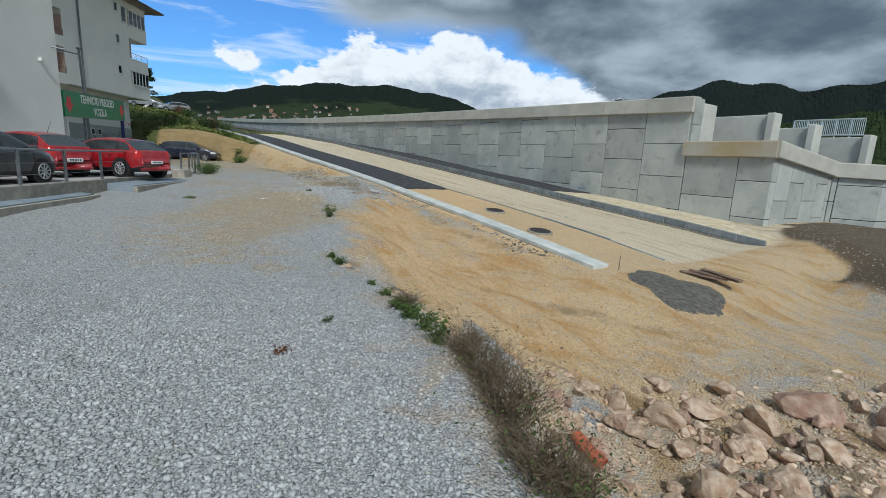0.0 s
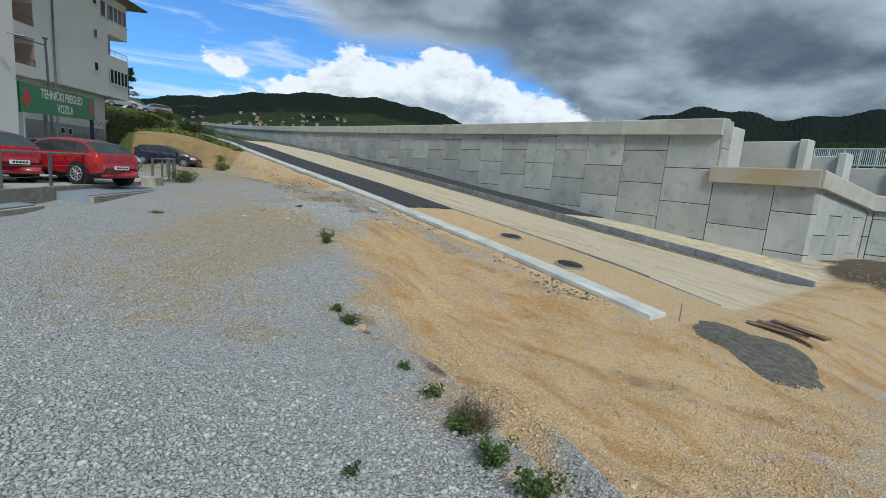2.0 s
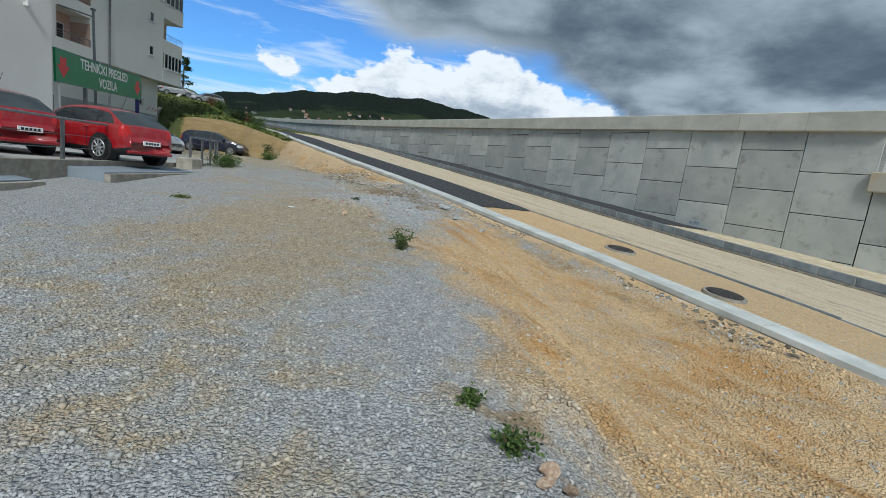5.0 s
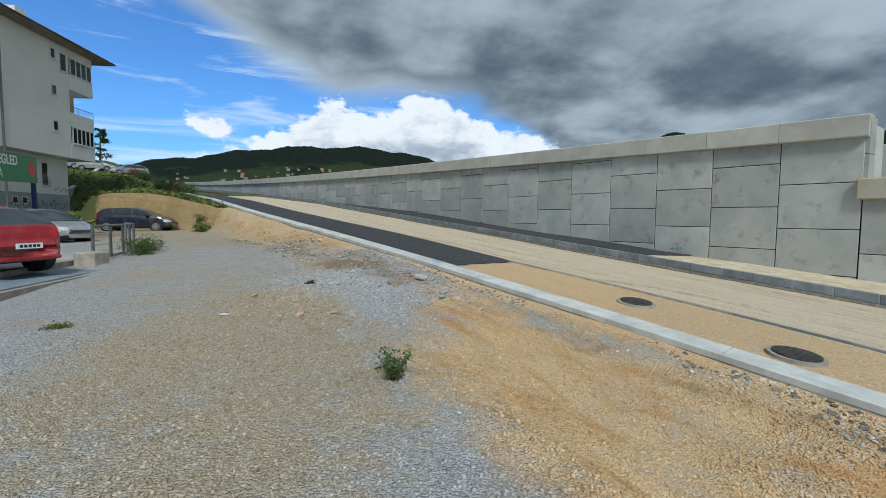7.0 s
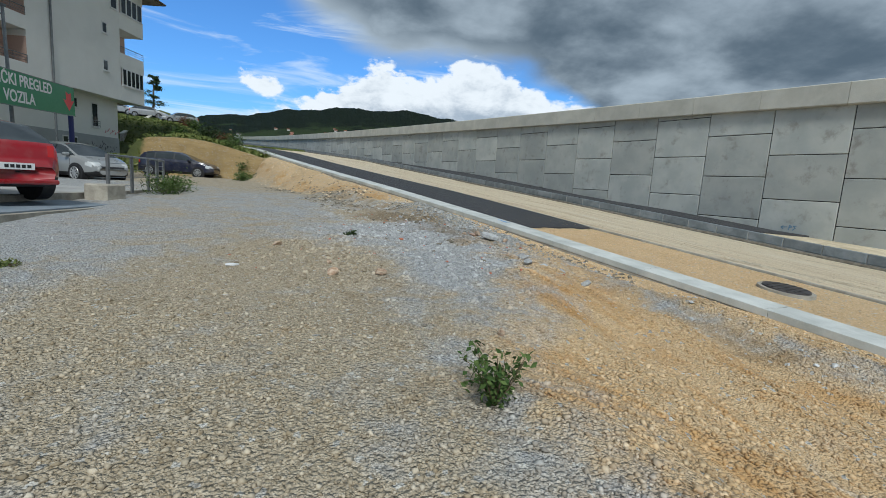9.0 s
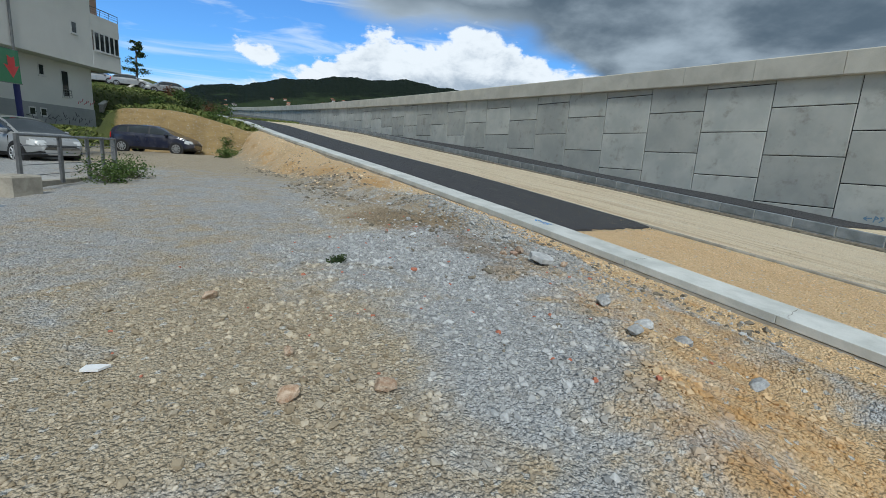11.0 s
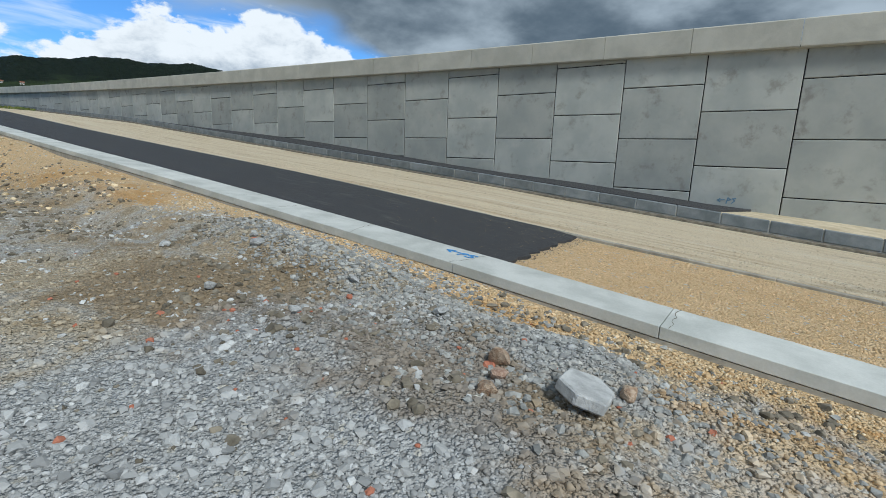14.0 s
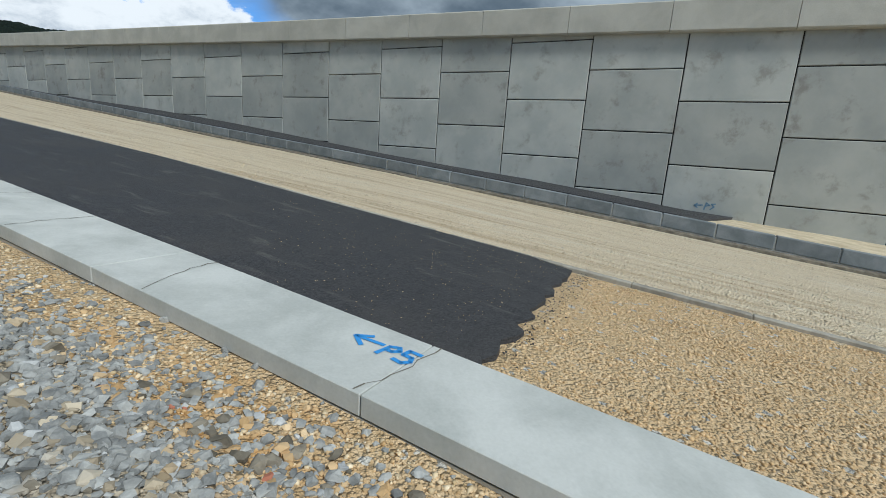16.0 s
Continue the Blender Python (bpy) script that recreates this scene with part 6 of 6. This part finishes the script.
scatter("rubble_bits", 70000, (-6.5, -1.0, 17.5, 23.5), grey_pile, 0.022, 0.060, M_PEB_GREY, "loose pile of crushed grey stone by the kerb", "rubble", 24)


def on_slope(x, y):
    s, d = to_sd(x, y)
    out = sm(d - kerb_d(np.clip(s, -5, 90)) - 0.6, 0.0, 0.1) + (s < -5)
    near = 1 / (1 + (np.maximum(np.hypot(x - 0.5, (y - 8) * 0.5) - 3.4, 0) / 2.0) ** 2)
    return np.clip(out, 0, 1) * near * sm(edge_d(s) - d, -0.3, 0.8) * (s < 7) * (0.3 + 0.7 * patchy(x, y, 1.8, 5))


scatter("gravel", 190000, (-4, 8.5, 2.5, 19), on_slope, 0.016, 0.049, M_STONE, "pale stones loose in the ochre sand of the slope", "gravel", 21)


def rough_end(x, y):
    s, d = to_sd(x, y)
    out = sm(d - kerb_d(np.clip(s, -4, 90)) - 0.6, 0.0, 0.3)
    return out * np.exp(-(((x + 4.0) / 2.2) ** 4 + ((y - 18.2) / 3.4) ** 4)) * (0.35 + 0.65 * patchy(x, y, 2.2, 41))


scatter("gravel", 52000, (-8, 0, 13.5, 23), rough_end, 0.018, 0.062, M_STONE, "coarse broken stone where the yard meets the kerb", "gravel", 16)


def in_lane(x, y):
    s, d = to_sd(x, y)
    return ((s > -3.5) & (s < 6.8) & (d < kerb_d(s) - 0.03) & (d > strip_d(s) + 0.03)) * np.where(s > 2, 1.0, 0.35)


scatter("gravel", 150000, (-2.5, 6, 10, 24), in_lane, 0.013, 0.034, M_STONE, "fine orange chippings in the unpaved lane", "gravel", 3)


def in_base(x, y):
    s, d = to_sd(x, y)
    return ((s > -4.5) & (s < 24) & (d < strip_d(s) - 0.12) & (d > curb_d(s) + 0.1)) * 0.8 * (1 - sm(s, 8, 24)) * (1 - 0.7 * sm(strip_d(s) - d, 0.5, 3.0)) * (0.35 + 0.65 * sm(np.sin(d * 7.0 + np.sin(s * 0.35)), -0.6, 0.6))


scatter("gravel", 130000, (-9, 9, 14, 34), in_base, 0.018, 0.046, M_STONE, "pale stone chips on the road base", "gravel", 4)


def lane_z(x, y):
    return road_z(*to_sd(x, y)) + 0.036


def on_lane(x, y):
    s, d = to_sd(x, y)
    return (s > 7.05) & (d < kerb_d(s) - 0.05) & (d > strip_d(s) + 0.05) & (np.random.default_rng(2).random(len(s)) < np.exp(-(s - 7.0) / 1.6))


def ragged_end(x, y):
    s, d = to_sd(x, y)
    return np.exp(-((s - 6.82) / 0.10) ** 2) * (d < kerb_d(s) - 0.03) * (d > strip_d(s) + 0.05)


scatter("crumbs", 12000, (-3, 4, 17, 27), on_lane, 0.005, 0.013, M_STONE, "pale chippings strewn on the asphalt", "gravel", 14, fz=lane_z)
scatter("asphalt_crumbs", 30000, (-2, 3, 18, 24), ragged_end, 0.008, 0.020, M_ASPHALT, "black asphalt crumbs at the ragged end", "asphalt crumbs", 15, fz=lambda x, y: lane_z(x, y) - 0.035)


def clods(x, y):
    s, d = to_sd(x, y)
    e = edge_d(s)
    return np.exp(-((d - e + 0.3) / 0.9) ** 2) * sm(s, 3, 6) * (1 - sm(s, 18, 22)) * (patchy(x, y, 2.2, 9) > 0.55) + np.exp(-((d - kerb_d(s) - 1.05) / 0.28) ** 2) * (patchy(x, y, 2.2, 12) > 0.52) * (s > -4) * (s < 8)


scatter("clods", 70000, (-13, 4, 9, 33), clods, 0.02, 0.085, M_CLOD, "damp brown clods of earth beside the kerb", "earth", 5)
def heaped(x, y):
    s, d = to_sd(x, y)
    line = np.exp(-((d - kerb_d(s) - 1.3 - 0.25 * np.sin(s * 1.1)) / 0.30) ** 2) * (s > -3) * (s < 12) * (patchy(x, y, 2.4, 21) > 0.48)
    rub = is_grey(x, y) * sm(s, 4, 6.5) * (d < edge_d(s) + 1.5) * (0.25 + 0.75 * patchy(x, y, 2.0, 23))
    return np.clip(0.55 * line + rub, 0, 1)


scatter("rubble_bits", 42000, (-8, 4, 9, 26), heaped, 0.020, 0.062, M_ROCK_GREY, "broken grey concrete and stone bits", "rubble", 6)
scatter("brick_bits", 420, (-7, 0, 15, 23), rough_end, 0.022, 0.065, M_BRICKBIT, "scattered bits of red brick", "rubble", 7)


def bank(x, y):
    s, d = to_sd(x, y)
    return sm(edge_d(s) - d, -0.6, 0.4) * sm(d - kerb_d(s) - 0.55, 0.05, 0.3) * sm(s, 10, 14) * (1 - sm(s, 32, 35)) * (0.3 + 0.7 * (patchy(x, y, 2.0, 17) > 0.5))


scatter("bank_stones", 18000, (-22, -2, 19, 42), bank, 0.025, 0.09, M_PEB_ORANGE, "loose tawny stones on the road bank", "stones", 8)
scatter("heap_stones", 14000, (1.0, 9, 1.6, 7.2), lambda x, y: np.exp(-(((x - 4.4) / 3.0) ** 2 + ((y - 4.0) / 1.7) ** 2)) * (0.25 + 0.75 * (patchy(x, y, 2.5, 18) > 0.45)), 0.025, 0.13, surface("heap_stone", (0.33, 0.20, 0.13), (0.62, 0.50, 0.38), 10.0, 70, 0.9, vary=0.35, island=True), "small broken stone of the rubble heap", "rubble", 9)


# ---- single rocks ----
def rock_mesh(seed, mat):
    rng = random.Random(seed)
    bm = bmesh.new()
    bmesh.ops.create_icosphere(bm, subdivisions=3, radius=0.5)
    cuts = [(Vector((rng.gauss(0, 1), rng.gauss(0, 1), rng.gauss(0, 1))).normalized(), rng.uniform(0.22, 0.38)) for _ in range(15)]
    for v in bm.verts:
        for n, k in cuts:
            h = v.co.dot(n) - k
            if h > 0:
                v.co -= n * h * 0.92
        v.co += v.normal * 0.035 * noise.noise(v.co * 5 + Vector((seed, 0, 0))) + v.normal * 0.02 * noise.noise(v.co * 14)
        v.co.z *= 0.8
    me = bpy.data.meshes.new("rock")
    bm.to_mesh(me)
    bm.free()
    me.materials.append(mat)
    return me


ROCKS = [rock_mesh(i, M_ROCK if i % 3 else M_ROCK_RED) for i in range(9)]
GREYS = [rock_mesh(20 + i, M_ROCK_GREY) for i in range(4)]


def rock(me, x, y, size, label, group, sink=0.2, rng=random.Random(4), tilt=1.0):
    ob = new("rock", me)
    sc = (size * rng.uniform(0.9, 1.3), size * rng.uniform(0.75, 1.1), size * rng.uniform(0.75, 1.05))
    ob.matrix_world = Matrix.LocRotScale((x, y, float(ground_z(x, y)) + size * (0.36 - sink)), Euler((rng.uniform(-0.4, 0.4) * tilt, rng.uniform(-0.4, 0.4) * tilt, rng.uniform(0, 6.3))), sc)
    return tagged(ob, label, "rock", group)


for px, py, sz in ((2.95, 5.05, 0.44), (3.65, 5.35, 0.34), (4.35, 5.15, 0.40), (5.2, 5.45, 0.62), (6.0, 5.2, 0.36), (2.5, 5.6, 0.30), (3.3, 6.0, 0.26), (4.2, 5.9, 0.34), (3.6, 4.4, 0.34), (3.9, 4.75, 0.36), (2.85, 3.65, 0.42), (3.55, 3.7, 0.36), (4.6, 4.4, 0.34), (5.5, 4.55, 0.34), (6.4, 4.5, 0.4), (5.0, 3.7, 0.38), (4.2, 3.3, 0.42), (3.2, 2.9, 0.36), (2.6, 2.8, 0.30), (2.2, 3.0, 0.24), (1.55, 4.15, 0.2), (1.75, 3.95, 0.24), (1.35, 3.75, 0.22), (1.2, 3.4, 0.18), (6.9, 5.3, 0.45), (5.9, 3.6, 0.36)):
    rock(ROCKS[int(px * 37 + py * 11) % 9], px + 0.15, py + 0.45, sz * 1.45, "rough tawny limestone rock in the rubble heap", "rocks of the rubble heap")
rng = random.Random(77)
for i in range(150):
    x, y = rng.uniform(1.5, 8.0), rng.uniform(2.2, 6.3)
    if x - 1.0 > (y - 1.5) * 0.1:
        rock(ROCKS[i % 9], x, y, rng.uniform(0.10, 0.34), "broken tawny stone in the rubble heap", "rocks of the rubble heap", 0.1, rng)
# pale stones and slabs along the walk
for px, py, sz in ((-1.5, 7.45, 0.14), (-1.42, 7.3, 0.10), (-1.55, 7.3, 0.09), (-1.3, 7.2, 0.09), (-4.9, 14.9, 0.14), (-5.1, 15.4, 0.10), (-4.4, 15.1, 0.17), (-6.1, 16.2, 0.14), (-3.1, 13.6, 0.09)):
    rock(ROCKS[(1, 2, 4, 5, 7, 8)[int(px * -31) % 6]], px, py, sz, "pale stone lying on the gravel", "stones on the yard", 0.12)
for px, py, sz in ((-3.35, 18.62, 0.15), (-3.25, 18.8, 0.17), (-3.5, 18.45, 0.13), (-2.75, 18.3, 0.13), (-2.55, 17.2, 0.2), (-2.3, 16.8, 0.22), (-2.45, 17.5, 0.15), (-2.1, 16.4, 0.18), (-2.6, 16.2, 0.15), (-1.9, 15.7, 0.16), (-4.4, 19.6, 0.10), (-5.0, 20.4, 0.12), (-3.9, 20.3, 0.12), (-4.7, 21.4, 0.13), (-3.4, 19.5, 0.12), (-5.6, 21.8, 0.13)):
    rock(GREYS[int(px * -53) % 4] if py < 18 or py > 19 else ROCKS[int(px * -53) % 9], px, py, sz, "broken lump of stone or concrete beside the kerb", "lumps beside the kerb", 0.1)
slab = thing("concrete_slab", Matrix.Translation((-3.04, 18.3, float(ground_z(-3.04, 18.3)) + 0.04)) @ Euler((0.25, 0.12, 0.9)).to_matrix().to_4x4() @ Matrix.Diagonal((0.72, 0.72, 0.8, 1)), "broken flat slab of grey concrete on the rubble", "slab")
bm = prism(bmesh.new(), [[(-0.24, -0.14, z), (0.05, -0.2, z), (0.25, -0.08, z), (0.2, 0.14, z), (-0.1, 0.2, z), (-0.26, 0.06, z)] for z in (0, 0.085)])
bmesh.ops.bevel(bm, geom=bm.edges[:], offset=0.012, segments=1, affect="EDGES")
part("slab", bm, M_ROCK_GREY, slab)
shard = thing("pale_shard", Matrix.Translation((-6.15, 15.06, float(ground_z(-6.15, 15.06)) + 0.012)) @ pose(0, 0, 0, 4, 3, 35) @ Matrix.Diagonal((0.36, 0.36, 0.8, 1)), "flat white shard lying on the tan gravel", "shard")
part("shard", prism(bmesh.new(), [[(-0.2, -0.05, z), (0.05, -0.11, z), (0.22, 0.02, z), (0.06, 0.08, z), (-0.12, 0.1, z)] for z in (0, 0.02)]), M_WHITE, shard)
brick = thing("brick_piece", Matrix.Translation((-4.54, 17.51, float(ground_z(-4.54, 17.51)) + 0.012)) @ pose(0, 0, 0, 8, 5, 50), "broken piece of red brick on the gravel", "brick")
part("brick", boxed(-0.035, 0.035, -0.025, 0.025, 0, 0.03, bevel=0.008), M_BRICKBIT, brick)

# ---- pipe, planks and tar heap by the rubble ----
pz = float(ground_z(1.6, 3.85))
pipe = thing("drain_pipe", Matrix.Translation((1.6, 3.85, pz + 0.13)) @ Euler((0.35, 0, 0.62)).to_matrix().to_4x4(), "orange plastic drain pipe stub in the rubble", "pipe")
bm = bmesh.new()
ring = lambda y, r: [(math.cos(a) * r, y, math.sin(a) * r) for a in np.linspace(0, 2 * math.pi, 24, endpoint=False)]
rows = [[bm.verts.new(p) for p in ring(y, r)] for y, r in ((0.16, 0.062), (-0.10, 0.062), (-0.10, 0.073), (-0.19, 0.073), (-0.19, 0.064), (0.14, 0.058))]
for a, b in zip(rows, rows[1:]):
    for i in range(24):
        bm.faces.new((a[i], a[(i + 1) % 24], b[(i + 1) % 24], b[i]))
bmesh.ops.recalc_face_normals(bm, faces=bm.faces[:])
part("pipe", bm, M_PIPE, pipe)
bp = Vector((6.85, 11.45))
boards = thing("plank_pile", Matrix.Translation((bp.x, bp.y, float(ground_z(bp.x, bp.y)) + 0.02)) @ pose(0, 0, 0, 0, 0, -55), "small pile of weathered planks on the sand", "planks")
for i, (x, y, z, a) in enumerate(((0, 0, 0.12, 4), (0.1, 0.14, 0.10, -6), (-0.15, -0.12, 0.08, 12), (0.2, 0.05, 0.17, -14), (-0.5, 0.2, 0.03, 30))):
    p = part("plank", boxed(-0.55, 0.55, -0.07, 0.07, 0, 0.03, bevel=0.004), M_WOOD, boards)
    p.matrix_basis = pose(x, y, z, 3, 2, a)
stake = thing("stake", Matrix.Translation(plan(-4.85, 11.0, road_z(-4.85, 11.0) - 0.15)), "short rusty stake at the kerb end", "stake")
part("stake", rodded((0, 0, 0), (0.02, 0.03, 0.5), 0.012, 0.008, 6), M_WOOD, stake)
hp = Vector((5.5, 10.35))
bm = bmesh.new()
rng = random.Random(8)
N_R, N_A = 9, 40
rows = []
for i in range(N_R):
    row = []
    for j in range(N_A):
        a = 2 * math.pi * j / N_A
        edge_r = 1.0 + 0.14 * math.sin(3 * a + 1) + 0.09 * math.sin(5 * a) + rng.uniform(-0.05, 0.05)
        r = i / (N_R - 1)
        x, y = hp.x + math.cos(a) * r * edge_r * 1.05, hp.y + math.sin(a) * r * edge_r * 1.25
        row.append(bm.verts.new((x, y, float(ground_z(x, y)) + 0.05 * (1 - r ** 3) - (0.02 if i == N_R - 1 else 0) + rng.uniform(0, 0.012))))
    rows.append(row)
for a, b in zip(rows, rows[1:]):
    for j in range(N_A):
        bm.faces.new((a[j], a[(j + 1) % N_A], b[(j + 1) % N_A], b[j]))
bmesh.ops.remove_doubles(bm, verts=bm.verts[:], dist=0.001)
tagged(part("tar_patch", bm, surface("asphalt_waste", (0.06, 0.056, 0.048), (0.15, 0.138, 0.115), 9, 60, 0.95, bump=1.0, dist=0.03)), "spread of grey asphalt waste on the sand", "asphalt waste")


# ---- grass on the bank ----
def grass_stuff():
    rng = np.random.default_rng(12)
    n = 60000
    x, y = rng.uniform(-50, -8, n), rng.uniform(34, 80, n)
    s, d = to_sd(x, y)
    lip = y + 0.1 * (x + 22)
    ok = ((lip > 41.5) & (d > 11.0)) | ((x < -26) & (y > 35))
    x, y = x[ok], y[ok]
    z = ground_z(x, y)
    n = len(x)
    h = rng.uniform(0.08, 0.28, n)
    a = rng.uniform(0, 6.28, n)
    lean = rng.normal(0, 0.14, (n, 2))
    wd = 0.025 + 0.04 * rng.random(n)
    base = np.stack([x, y, z], -1)
    v = np.stack([base + np.stack([-np.cos(a) * wd, -np.sin(a) * wd, 0 * a], -1), base + np.stack([np.cos(a) * wd, np.sin(a) * wd, 0 * a], -1), base + np.stack([lean[:, 0] + np.cos(a) * wd * 0.4, lean[:, 1], h], -1), base + np.stack([lean[:, 0] * 1.6 - np.cos(a) * wd, lean[:, 1] - np.sin(a) * wd, h * 0.8], -1)], 1).reshape(-1, 3)
    me = mesh_from("grass", v.tolist(), (np.arange(n * 4).reshape(-1, 4)).tolist(), M_GRASS)
    tagged(new("grass", me), "rough green and straw-coloured grass on the hillside", "grass", kind="stuff")


grass_stuff()
